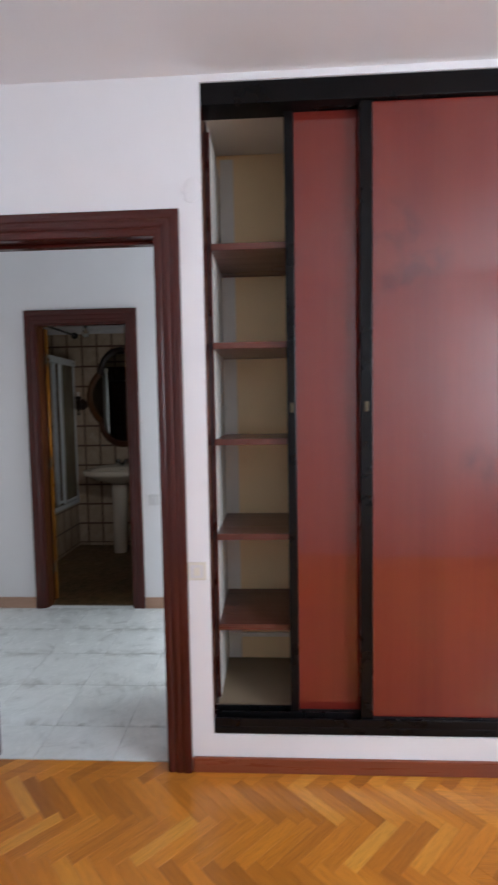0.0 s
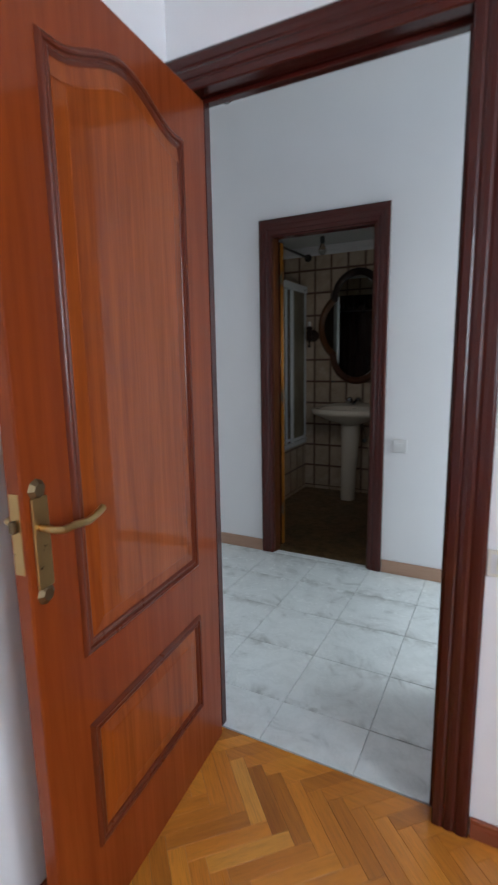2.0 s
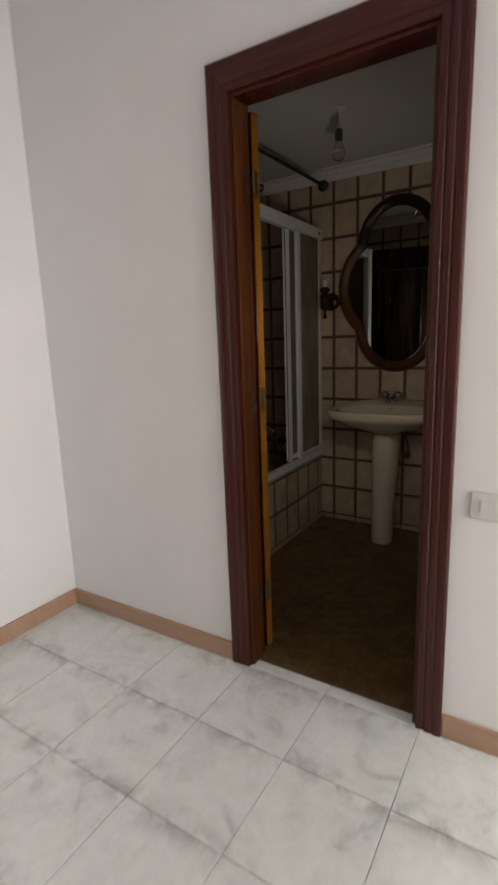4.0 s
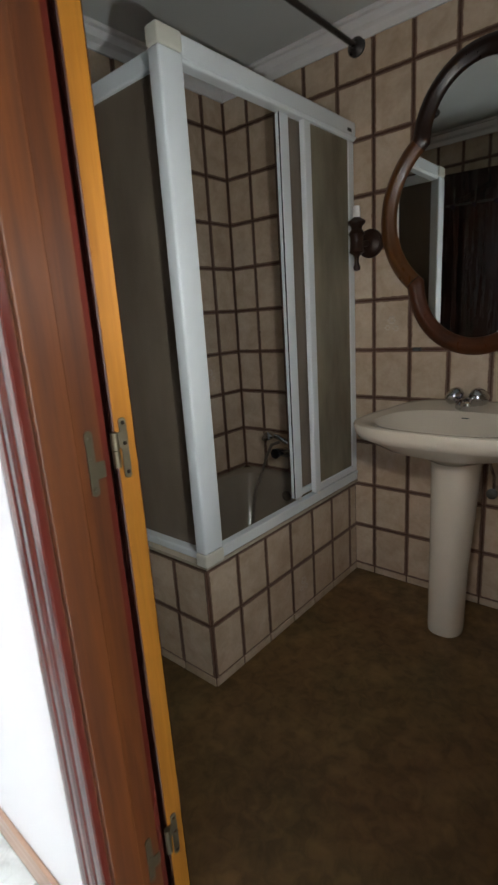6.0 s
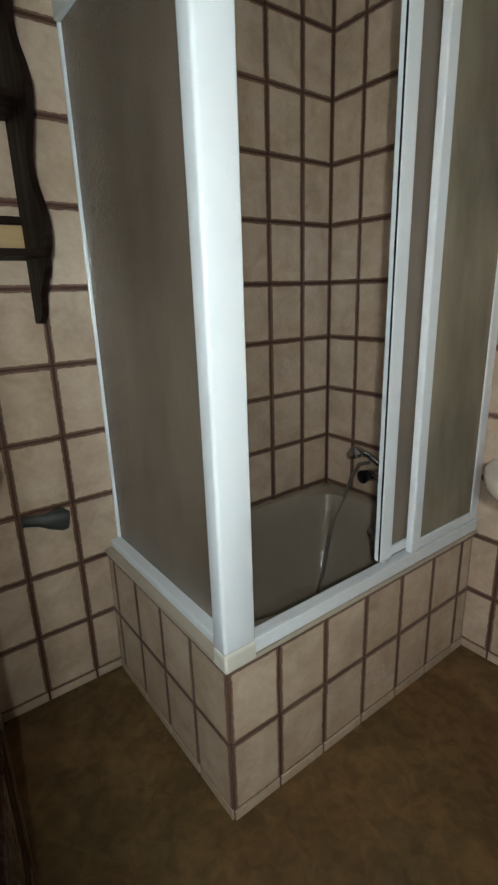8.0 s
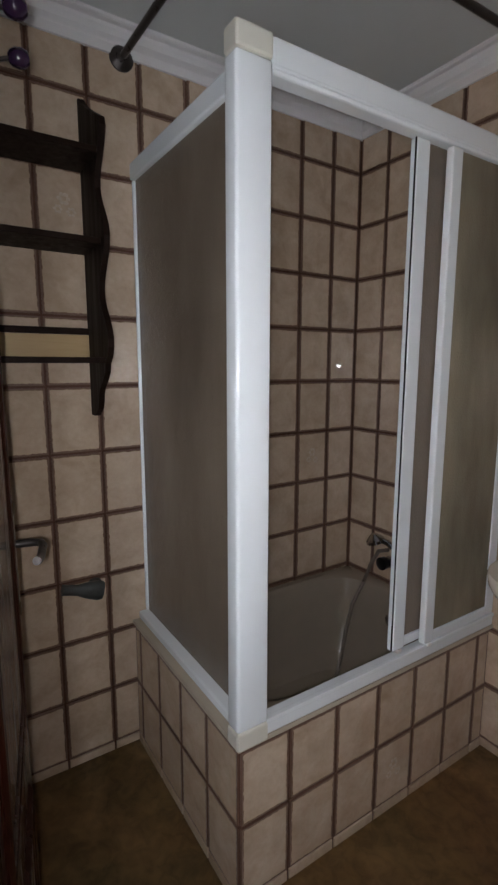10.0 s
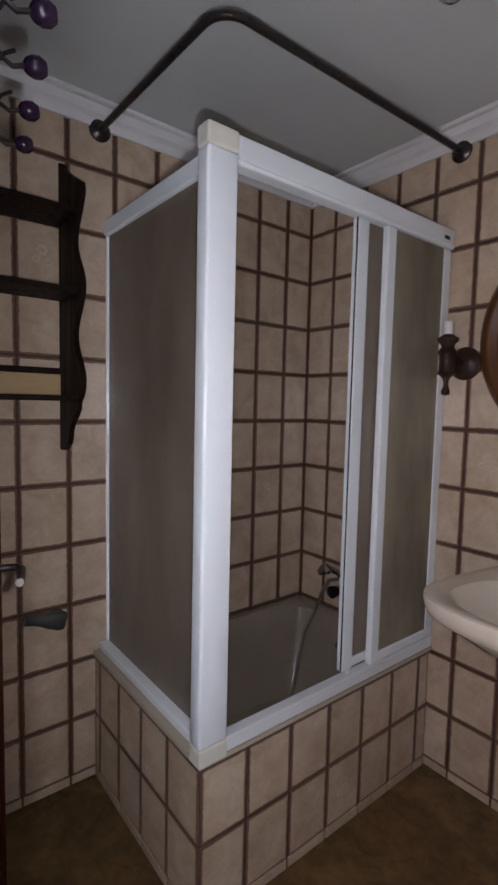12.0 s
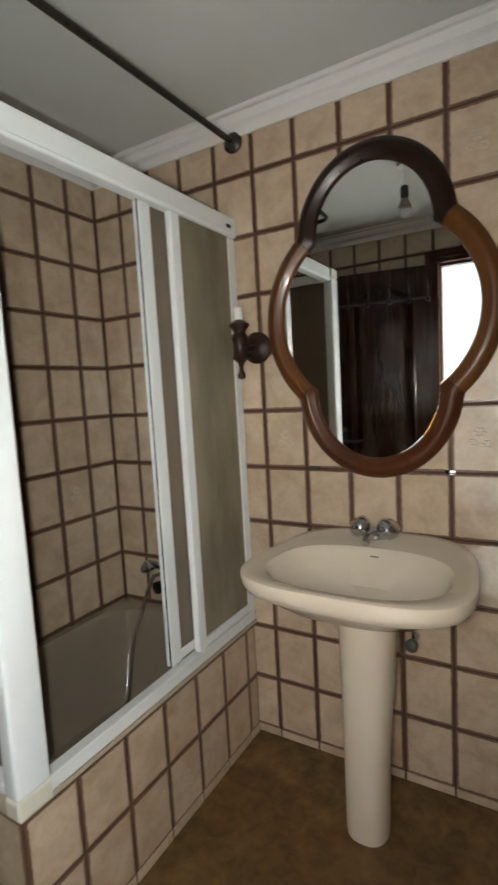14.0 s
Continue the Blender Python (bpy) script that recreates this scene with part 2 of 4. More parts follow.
def tile_mat():
    """Glazed wall tile: cream field, clouded, with a brown toned rim."""
    m, n, l, p = shader("beige_wall_tile", 0.07)
    v = coords(n, l)
    a, b = noise_tex(n, l, v, 11, 5, 0.6, 0.5), noise_tex(n, l, v, 70, 4, 0.6)
    col = ramp(n, l, a, [(0.30, (0.36, 0.262, 0.178)), (0.5, (0.50, 0.390, 0.285)), (0.70, (0.61, 0.50, 0.385))])
    col = mix(n, l, 0.2, col, ramp(n, l, b, [(0.32, (0.32, 0.225, 0.148)), (0.62, (0.59, 0.475, 0.365))]))
    info = n.new("ShaderNodeObjectInfo")
    col = mix(n, l, 0.35, col, ramp(n, l, info.outputs["Random"], [(0.0, (0.43, 0.330, 0.232)), (1.0, (0.56, 0.45, 0.34))]))
    rim = n.new("ShaderNodeAttribute")
    rim.attribute_name = "rim"
    edge = n.new("ShaderNodeMath")
    edge.operation = "MULTIPLY_ADD"
    l.new(b, edge.inputs[0])
    edge.inputs[1].default_value = 0.9
    l.new(rim.outputs["Fac"], edge.inputs[2])
    col = mix(n, l, ramp(n, l, edge.outputs[0], [(0.75, (0.0,) * 3), (1.4, (1.0,) * 3)]), col, (0.13, 0.068, 0.040))
    l.new(col, p.inputs["Base Color"])
    l.new(mix(n, l, rim.outputs["Fac"], ramp(n, l, b, [(0.3, (0.018,) * 3), (0.7, (0.034,) * 3)]), (0.5, 0.5, 0.5)), p.inputs["Roughness"])
    p.inputs["Specular IOR Level"].default_value = 0.75
    return m


def marble_mat():
    m, n, l, p = shader("white_marble_tile", 0.16)
    v = coords(n, l)
    a, b = noise_tex(n, l, v, 5.5, 7, 0.62, 1.4), noise_tex(n, l, v, 26, 5, 0.6, 0.8)
    col = ramp(n, l, a, [(0.30, (0.46, 0.50, 0.49)), (0.41, (0.665, 0.715, 0.705)), (0.56, (0.75, 0.80, 0.79))])
    col = mix(n, l, 0.3, col, ramp(n, l, b, [(0.3, (0.50, 0.53, 0.52)), (0.55, (0.78, 0.81, 0.81))]))
    tc, sep, far, edge = n.new("ShaderNodeTexCoord"), n.new("ShaderNodeSeparateXYZ"), n.new("ShaderNodeMath"), n.new("ShaderNodeMath")
    l.new(tc.outputs["Object"], sep.inputs[0])
    far.operation, edge.operation = "ABSOLUTE", "MULTIPLY"
    l.new(sep.outputs["Y"], far.inputs[0])
    l.new(ramp(n, l, far.outputs[0], [(0.10, (0.0,) * 3), (0.163, (1.0,) * 3)]), edge.inputs[0])
    l.new(ramp(n, l, noise_tex(n, l, v, 9, 4, 0.6, 0.8), [(0.44, (0.0,) * 3), (0.66, (0.8,) * 3)]), edge.inputs[1])
    col = mix(n, l, edge.outputs[0], col, (0.33, 0.35, 0.335))
    l.new(col, p.inputs["Base Color"])
    l.new(ramp(n, l, b, [(0.3, (0.3,) * 3), (0.7, (0.2,) * 3)]), p.inputs["Roughness"])
    return m


def parquet_mat():
    m, n, l, p = shader("oak_parquet", 0.3)
    v = coords(n, l, (0.06, 1, 1))
    b, c = noise_tex(n, l, v, 60, 5, 0.65, 0.3), noise_tex(n, l, v, 320, 2)
    info = n.new("ShaderNodeObjectInfo")
    geo = n.new("ShaderNodeNewGeometry")
    add = n.new("ShaderNodeMath")
    add.operation = "ADD"
    l.new(info.outputs["Random"], add.inputs[0])
    l.new(geo.outputs["Random Per Island"], add.inputs[1])
    frac = n.new("ShaderNodeMath")
    frac.operation = "FRACT"
    l.new(add.outputs[0], frac.inputs[0])
    col = ramp(n, l, frac.outputs[0], [(0.0, (0.31, 0.095, 0.011)), (0.3, (0.53, 0.185, 0.020)), (0.75, (0.72, 0.265, 0.029)), (0.88, (0.80, 0.335, 0.043)), (1.0, (0.83, 0.41, 0.070))])
    col = mix(n, l, 0.35, col, ramp(n, l, b, [(0.3, (0.38, 0.122, 0.013)), (0.65, (0.76, 0.30, 0.036))]))
    col = mix(n, l, ramp(n, l, c, [(0.36, (0.22,) * 3), (0.5, (0.0,) * 3)]), col, (0.15, 0.05, 0.015))
    l.new(col, p.inputs["Base Color"])
    p.inputs["Coat Weight"].default_value, p.inputs["Coat Roughness"].default_value = 0.4, 0.16
    l.new(ramp(n, l, b, [(0.3, (0.38,) * 3), (0.7, (0.27,) * 3)]), p.inputs["Roughness"])
    bump(n, l, p, c, 0.1, 0.002)
    return m


def vinyl_mat():
    m, n, l, p = shader("mottled_brown_vinyl", 0.4)
    v = coords(n, l, jitter=False)
    a, b, c = noise_tex(n, l, v, 8, 3, 0.5, 0.6), noise_tex(n, l, v, 24, 4, 0.55, 0.7), noise_tex(n, l, v, 2.2, 3)
    col = ramp(n, l, a, [(0.32, (0.050, 0.031, 0.011)), (0.5, (0.108, 0.063, 0.022)), (0.66, (0.225, 0.134, 0.052))])
    col = mix(n, l, 0.45, col, ramp(n, l, b, [(0.34, (0.050, 0.028, 0.012)), (0.64, (0.25, 0.141, 0.054))]))
    col = mix(n, l, 0.3, col, ramp(n, l, c, [(0.35, (0.092, 0.072, 0.022)), (0.65, (0.17, 0.076, 0.025))]))
    l.new(col, p.inputs["Base Color"])
    l.new(ramp(n, l, b, [(0.3, (0.5,) * 3), (0.7, (0.33,) * 3)]), p.inputs["Roughness"])
    bump(n, l, p, b, 0.1, 0.003)
    return m


ACRYLIC = acrylic("smoked_acrylic", (0.170, 0.135, 0.102), (0.245, 0.196, 0.148), 0.25)
ACRYLICPALE = acrylic("pale_smoked_acrylic", (0.20, 0.18, 0.125), (0.44, 0.395, 0.285), 0.35)
MIRROR, TILE, MARBLE, PARQUET, VINYL = mirror_mat(), tile_mat(), marble_mat(), parquet_mat(), vinyl_mat()
CLEAR = glass("clear_glass")
BULBGLASS = glass("bulb_glass", (0.9, 0.9, 0.88), 0.02)

# ---- building helpers ----
def add_box(bm, x0, x1, y0, y1, z0, z1):
    vs = [bm.verts.new((x, y, z)) for x in (x0, x1) for y in (y0, y1) for z in (z0, z1)]
    for f in ((0, 1, 3, 2), (4, 6, 7, 5), (0, 4, 5, 1), (2, 3, 7, 6), (0, 2, 6, 4), (1, 5, 7, 3)):
        bm.faces.new([vs[i] for i in f])
    return vs


def box(x0, x1, y0, y1, z0, z1, bevel=0.0, seg=2):
    bm = bmesh.new()
    add_box(bm, x0, x1, y0, y1, z0, z1)
    if bevel:
        bmesh.ops.bevel(bm, geom=bm.edges[:], offset=bevel, segments=seg, profile=0.5, affect="EDGES")
    return bm


def boxes(*rows):
    bm = bmesh.new()
    for r in rows:
        add_box(bm, *r)
    return bm


def lathe(profile, steps=20):
    """Radius and height pairs turned about the z axis."""
    bm = bmesh.new()
    rings = []
    for r, z in profile:
        rings.append([bm.verts.new((max(r, 1e-4) * math.cos(2 * math.pi * k / steps), max(r, 1e-4) * math.sin(2 * math.pi * k / steps), z)) for k in range(steps)])
    for a, b in zip(rings, rings[1:]):
        for k in range(steps):
            bm.faces.new((a[k], a[(k + 1) % steps], b[(k + 1) % steps], b[k]))
    bm.faces.new(rings[0][::-1])
    bm.faces.new(rings[-1])
    return bm


def tube(points, radius, sides=10):
    """A round bar swept along points."""
    bm = bmesh.new()
    pts = [Vector(p) for p in points]
    rings = []
    for i, p in enumerate(pts):
        way = (pts[min(i + 1, len(pts) - 1)] - pts[max(i - 1, 0)]).normalized()
        side = way.cross(Vector((0.13, 0.21, 0.97)))
        side.normalize()
        up = side.cross(way)
        rings.append([bm.verts.new(p + radius * (math.cos(2 * math.pi * k / sides) * side + math.sin(2 * math.pi * k / sides) * up)) for k in range(sides)])
    for a, b in zip(rings, rings[1:]):
        for k in range(sides):
            bm.faces.new((a[k], a[(k + 1) % sides], b[(k + 1) % sides], b[k]))
    bm.faces.new(rings[0][::-1])
    bm.faces.new(rings[-1])
    return bm


def moved(bm, m):
    bmesh.ops.transform(bm, matrix=m, verts=bm.verts[:])
    return bm


def mesh_of(name, bm, material, smooth=False):
    bmesh.ops.recalc_face_normals(bm, faces=bm.faces[:])
    me = bpy.data.meshes.new(name)
    bm.to_mesh(me)
    bm.free()
    me.materials.append(material)
    if smooth:
        me.shade_smooth()
        me.set_sharp_from_angle(angle=radians(38))
    return me


def part(name, bm, material, parent=None, label="", smooth=False):
    ob = new(name, mesh_of(name, bm, material, smooth))
    if parent:
        ob.parent = parent
        m = parent.matrix_basis
        if parent.parent:
            m = parent.parent.matrix_basis @ parent.matrix_parent_inverse @ m
        ob.matrix_parent_inverse = m.inverted()
    return tagged(ob, label)


def thing(name, x, y, z, label, category, group=""):
    e = new(name)
    e.empty_display_size = 0.05
    e.matrix_basis = pose(x, y, z)
    return tagged(e, label, category, group)


def structure(name, bm, material, label="", category="wall"):
    return tagged(part(name, bm, material, None, label), label, category, kind="structure")


# ---- plan ----
BX0, BX1, BY0, BY1, BH = -0.57, 3.1, -0.55, 2.18, 2.57       # bedroom
HX0, HX1, HY0, HY1, HH = -2.0, 1.9, 2.252, 3.75, 3.12          # hall
TX0, TX1, TY0, TY1, TH = -2.088, 0.12, 3.855, 5.438, 2.275    # bathroom, tile faces
DX0, DX1, DH = -0.488, 0.232, 2.018                           # bedroom doorway
EX0, EX1, EH = -0.978, -0.348, 2.007                          # bathroom doorway
WX0, WX1, WZ0, WZ1 = 0.41, 1.96, 0.146, 2.545                 # wardrobe opening
NICHE = 2.69
FZ = -0.014                                                    # bathroom floor, just under the hall's

# ---- walls ----
structure("wall_bedroom_door", boxes(
    (BX0, DX0 - 0.02, BY1, HY0, 0, BH), (DX0 - 0.02, DX1 + 0.02, BY1, HY0, DH + 0.02, BH), (DX1 + 0.02, WX0, BY1, HY0, 0, BH),
    (WX0, WX1, BY1, BY1 + 0.12, 0, WZ0), (WX0, WX1, BY1, BY1 + 0.12, WZ1, BH), (WX1, BX1, BY1, BY1 + 0.12, 0, BH)), WALL, "white painted plaster wall with a doorway and wardrobe opening")
structure("wall_bedroom_left", boxes((BX0 - 0.12, BX0, BY0 - 0.2, HY0, 0, BH)), WALL, "white painted plaster wall beside the door")
structure("wall_bedroom_right", boxes((BX1, BX1 + 0.12, BY0 - 0.2, -0.5, 0, BH), (BX1, BX1 + 0.12, 0.8, BY1 + 0.12, 0, BH), (BX1, BX1 + 0.12, -0.5, 0.8, 0, 0.9), (BX1, BX1 + 0.12, -0.5, 0.8, 2.3, BH)), WALL, "white painted wall around a wide window")
structure("wall_bedroom_back", boxes((BX0, BX1, BY0 - 0.2, BY0, 0, BH)), WALL, "white painted plaster wall")
structure("wall_wardrobe_niche", boxes((WX0 - 0.09, WX0 - 0.012, HY0, NICHE + 0.1, 0, HH), (WX0 - 0.012, HX1, NICHE + 0.02, NICHE + 0.1, 0, HH), (WX1 + 0.012, WX1 + 0.09, BY1 + 0.12, NICHE + 0.02, 0, HH)), WALL, "white painted wall behind the wardrobe niche")
structure("wall_hall_left", boxes((HX0 - 0.12, HX0, HY0 - 0.12, 2.36, 0, HH), (HX0 - 0.12, HX0, 3.08, HY1, 0, HH), (HX0 - 0.12, HX0, 2.36, 3.08, 2.0, HH)), WALL, "white painted plaster wall with a doorway")
structure("wall_hall_near", boxes((HX0, BX0 - 0.12, HY0 - 0.12, HY0, 0, HH)), WALL, "white painted plaster wall")
structure("wall_hall_bathroom", boxes(
    (HX0 - 0.12, EX0 - 0.02, HY1, TY0 - 0.03, 0, HH), (EX0 - 0.02, EX1 + 0.02, HY1, TY0 - 0.03, EH + 0.02, HH), (EX1 + 0.02, HX1 + 0.12, HY1, TY0 - 0.03, 0, HH)), WALL, "white painted plaster wall around the bathroom doorway")
structure("wall_hall_end", boxes((HX1, HX1 + 0.12, NICHE + 0.02, 2.95, 0, HH), (HX1, HX1 + 0.12, 3.68, HY1, 0, HH), (HX1, HX1 + 0.12, 2.95, 3.68, 2.15, HH)), WALL, "white painted wall around a doorway")
structure("wall_side_room", boxes((HX0 - 0.5, HX0 - 0.4, 2.1, 3.4, 0, HH), (HX0 - 0.4, HX0 - 0.12, 3.3, 3.4, 0, HH), (HX0 - 0.4, HX0 - 0.12, 2.1, 2.2, 0, HH)), WALL, "pinkish white painted wall of a side room")
structure("wall_hall_end_room", boxes((2.5, 2.6, 2.7, 3.9, 0, HH), (HX1 + 0.12, 2.5, 3.8, 3.9, 0, HH), (HX1 + 0.12, 2.5, 2.7, 2.8, 0, HH)), WALL, "white painted wall beyond the hall")
structure("ceiling_bedroom", boxes((BX0 - 0.12, BX1 + 0.12, BY0 - 0.2, HY0, BH, BH + 0.1)), CEIL, "smooth white ceiling", "ceiling")
structure("ceiling_hall", boxes((HX0 - 0.5, 2.6, HY0 - 0.12, 3.9, HH, HH + 0.1)), CEIL, "smooth white ceiling", "ceiling")
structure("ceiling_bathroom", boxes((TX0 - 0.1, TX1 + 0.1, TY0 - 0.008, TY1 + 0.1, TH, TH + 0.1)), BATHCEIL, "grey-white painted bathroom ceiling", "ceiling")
structure("wall_bathroom_left", boxes((TX0 - 0.1, TX0 - 0.006, TY0 - 0.03, TY1 + 0.1, FZ, TH)), GROUT, "beige glazed tile wall with brown joints")
structure("wall_bathroom_sink", boxes((TX0 - 0.006, TX1 + 0.1, TY1 + 0.006, TY1 + 0.1, FZ, TH)), GROUT, "beige glazed tile wall with brown joints")
structure("wall_bathroom_right", boxes((TX1 + 0.006, TX1 + 0.1, TY0 - 0.03, TY1 + 0.006, FZ, TH)), GROUT, "beige glazed tile wall with brown joints")
structure("wall_bathroom_door", boxes(
    (TX0 - 0.006, EX0 - 0.02, TY0 - 0.03, TY0 - 0.006, FZ, TH), (EX0 - 0.02, EX1 + 0.02, TY0 - 0.03, TY0 - 0.006, EH + 0.02, TH), (EX1 + 0.02, TX1 + 0.006, TY0 - 0.03, TY0 - 0.006, FZ, TH)), GROUT, "beige tiled wall around the doorway")
structure("wall_tub_apron", boxes((-1.47, -1.413, 4.44, TY1 + 0.006, FZ, 0.44), (TX0 - 0.006, -1.47, 4.44, 4.49, FZ, 0.44)), GROUT, "beige tiled apron of the small bathtub")
structure("floor_bedroom", boxes((BX0 - 0.1, BX1 + 0.1, BY0 - 0.2, 2.222, -0.12, -0.012)), SUBFLOOR, "herringbone oak parquet floor, varnished", "floor")
structure("floor_hall", boxes((HX0 - 0.5, 2.6, 2.226, 3.795, -0.12, -0.01), (HX1, 2.6, 3.795, 3.9, -0.12, -0.01)), SUBFLOOR, "white marble tile floor with grey veins", "floor")
structure("floor_bathroom", boxes((TX0 - 0.1, TX1 + 0.1, 3.80, TY1 + 0.1, -0.12, FZ)), VINYL, "dull mottled brown floor covering", "floor")
structure("floor_hall_joint", boxes((EX0, EX1, 3.792, 3.802, -0.01, 0.0015)), SUBFLOOR, "dark joint strip in the doorway", "trim")


def sweep_ring(profile, x0, x1, y0, y1):
    """A moulding round a room: profile of (inset, height)."""
    bm = bmesh.new()
    loops = [[bm.verts.new(c) for c in ((x0 + v, y0 + v, z), (x1 - v, y0 + v, z), (x1 - v, y1 - v, z), (x0 + v, y1 - v, z))] for v, z in profile]
    for a, b in zip(loops, loops[1:]):
        for k in range(4):
            bm.faces.new((a[k], a[(k + 1) % 4], b[(k + 1) % 4], b[k]))
    return bm


structure("cornice", sweep_ring([(-0.004, TH - 0.072), (0.008, TH - 0.072), (0.010, TH - 0.048), (0.014, TH - 0.044), (0.026, TH - 0.036), (0.034, TH - 0.022), (0.036, TH - 0.014),
                                 (0.050, TH - 0.012), (0.054, TH - 0.008), (0.054, TH - 0.0005), (-0.004, TH - 0.0005)], TX0, TX1, TY0, TY1), CORNICE, "white stepped plaster cornice", "trim")
structure("baseboard_bedroom_door_wall", box(DX1 + 0.097, BX1, BY1 - 0.012, BY1 - 0.0005, 0, 0.06, 0.003), SKIRTRED, "red-brown varnished skirting board", "baseboard")
structure("baseboard_bedroom_left", box(BX0 + 0.0005, BX0 + 0.012, BY0, BY1 - 0.02, 0, 0.06, 0.003), SKIRTRED, "red-brown varnished skirting board", "baseboard")
structure("baseboard_hall_left", box(HX0 + 0.0005, HX0 + 0.011, 3.172, HY1 - 0.012, 0, 0.078, 0.002), SKIRTTAN, "tan skirting board", "baseboard")
structure("baseboard_hall_bathroom", box(HX0 + 0.0005, EX0 - 0.08, HY1 - 0.011, HY1 - 0.0005, 0, 0.078, 0.002), SKIRTTAN, "tan skirting board", "baseboard")
structure("baseboard_hall_far", box(EX1 + 0.082, HX1, HY1 - 0.011, HY1 - 0.0005, 0, 0.078, 0.002), SKIRTTAN, "tan skirting board", "baseboard")

patch = lathe([(0.040, -0.002), (0.036, 0.0012), (0.022, 0.0028), (0.008, 0.0032)], 18)
for k, vert in enumerate(patch.verts):
    vert.co.x *= 0.9 + 0.12 * math.sin(k * 2.4)
    vert.co.y *= 1.15
structure("trim_plaster_patch", moved(patch, pose(0.372, BY1, 2.175, 90)), WALL, "rough white plaster patch on the wall", "trim")

# ---- door frames ----
PROFILE = [(0, 0), (0, 0.010), (0.003, 0.0125), (0.012, 0.0135), (0.018, 0.0135), (0.021, 0.0115), (0.024, 0.0115), (0.027, 0.0145), (0.034, 0.0165), (0.042, 0.0165), (0.046, 0.0145), (0.050, 0.0145),
           (0.053, 0.0170), (0.062, 0.0185), (0.071, 0.0180), (0.076, 0.0155), (0.078, 0.0130)]


def casing(parent, a0, a1, h, width, place, head=0.0):
    """Three mitred lengths of fluted casing; place maps along, out, up to the world."""
    prof = [(u * width / 0.078, v) for u, v in PROFILE] + [(width, 0)]
    k = (head or width) / width
    runs = {"casing_leg": [lambda u: ((a0 - u, 0), (a0 - u, h + u * k)), lambda u: ((a1 + u, 0), (a1 + u, h + u * k))], "casing_head": [lambda u: ((a0 - u, h + u * k), (a1 + u, h + u * k))]}
    for name, lines in runs.items():
        for line in lines:
            bm = bmesh.new()
            ends = []
            for u, v in prof:
                (ax, az), (bx, bz) = line(u)
                ends.append((bm.verts.new(place(ax, v, az)), bm.verts.new(place(bx, v, bz))))
            for p, q in zip(ends, ends[1:]):
                bm.faces.new((p[0], p[1], q[1], q[0]))
            bm.faces.new([e[0] for e in ends])
            bm.faces.new([e[1] for e in ends][::-1])
            part(name, bm, CASING if name == "casing_leg" else CASING_H, parent)


def door_frame(name, x0, x1, h, y0, y1, widths, head, label):
    f = tagged(thing(name, (x0 + x1) / 2, y0, 0, label, "door frame"), kind="structure")
    casing(f, x0, x1, h, widths[0], lambda a, v, z: (a, y0 - v, z), head)
    casing(f, x0, x1, h, widths[1], lambda a, v, z: (a, y1 + v, z))
    part("jamb", box(x0 - 0.019, x0, y0 - 0.002, y1 + 0.002, FZ, h, 0.002), JAMBWOOD, f)
    part("jamb", box(x1, x1 + 0.019, y0 - 0.002, y1 + 0.002, FZ, h, 0.002), JAMBWOOD, f)
    part("head_lining", box(x0 - 0.019, x1 + 0.019, y0 - 0.002, y1 + 0.002, h, h + 0.019, 0.002), CASING_H, f)
    return f


bed_frame = door_frame("door_frame_1", DX0, DX1, DH, BY1, HY0, (0.094, 0.08), 0.092, "dark mahogany fluted door frame in the bedroom wall")
for x0, x1 in ((DX0, DX0 + 0.012), (DX1 - 0.012, DX1)):
    part("door_stop", box(x0, x1, BY1 + 0.042, HY0, 0.001, DH - 0.012, 0.002), CASING, bed_frame)
part("door_stop", box(DX0, DX1, BY1 + 0.042, HY0, DH - 0.012, DH, 0.002), CASING_H, bed_frame)
bath_frame = door_frame("door_frame_2", EX0, EX1, EH, HY1, TY0 - 0.003, (0.079, 0.07), 0.092, "dark mahogany fluted door frame of the bathroom")
for x0, x1 in ((EX0, EX0 + 0.012), (EX1 - 0.012, EX1)):
    part("door_stop", box(x0, x1, HY1 + 0.002, HY1 + 0.055, 0.001, EH - 0.012, 0.002), JAMBWOOD, bath_frame)
part("door_stop", box(EX0, EX1, HY1 + 0.002, HY1 + 0.055, EH - 0.012, EH, 0.002), CASING_H, bath_frame)
side_frame = tagged(thing("door_frame_3", HX0, 2.72, 0, "dark mahogany fluted door frame in the hall's side wall", "door frame"), kind="structure")
casing(side_frame, 2.38, 3.08, 2.0, 0.085, lambda a, v, z: (HX0 + v, a, z))
for y0, y1 in ((2.361, 2.38), (3.08, 3.099)):
    part("jamb", box(HX0 - 0.12, HX0 + 0.002, y0, y1, 0.001, 2.0, 0.002), CASING, side_frame)
part("head_lining", box(HX0 - 0.12, HX0 + 0.002, 2.361, 3.099, 2.0, 2.018, 0.002), CASING_H, side_frame)

# ---- door leaves ----
def inset(points, d):
    """The closed outline drawn in by d."""
    out, n = [], len(points)
    for i in range(n):
        p, a, b = Vector(points[i]), Vector(points[i - 1]), Vector(points[(i + 1) % n])
        e, f = (p - a).normalized(), (b - p).normalized()
        ne, nf = Vector((-e.y, e.x)), Vector((-f.y, f.x))
        s = (ne + nf).normalized()
        out.append(tuple(p + s * d / max(0.3, s.dot(ne))))
    return out


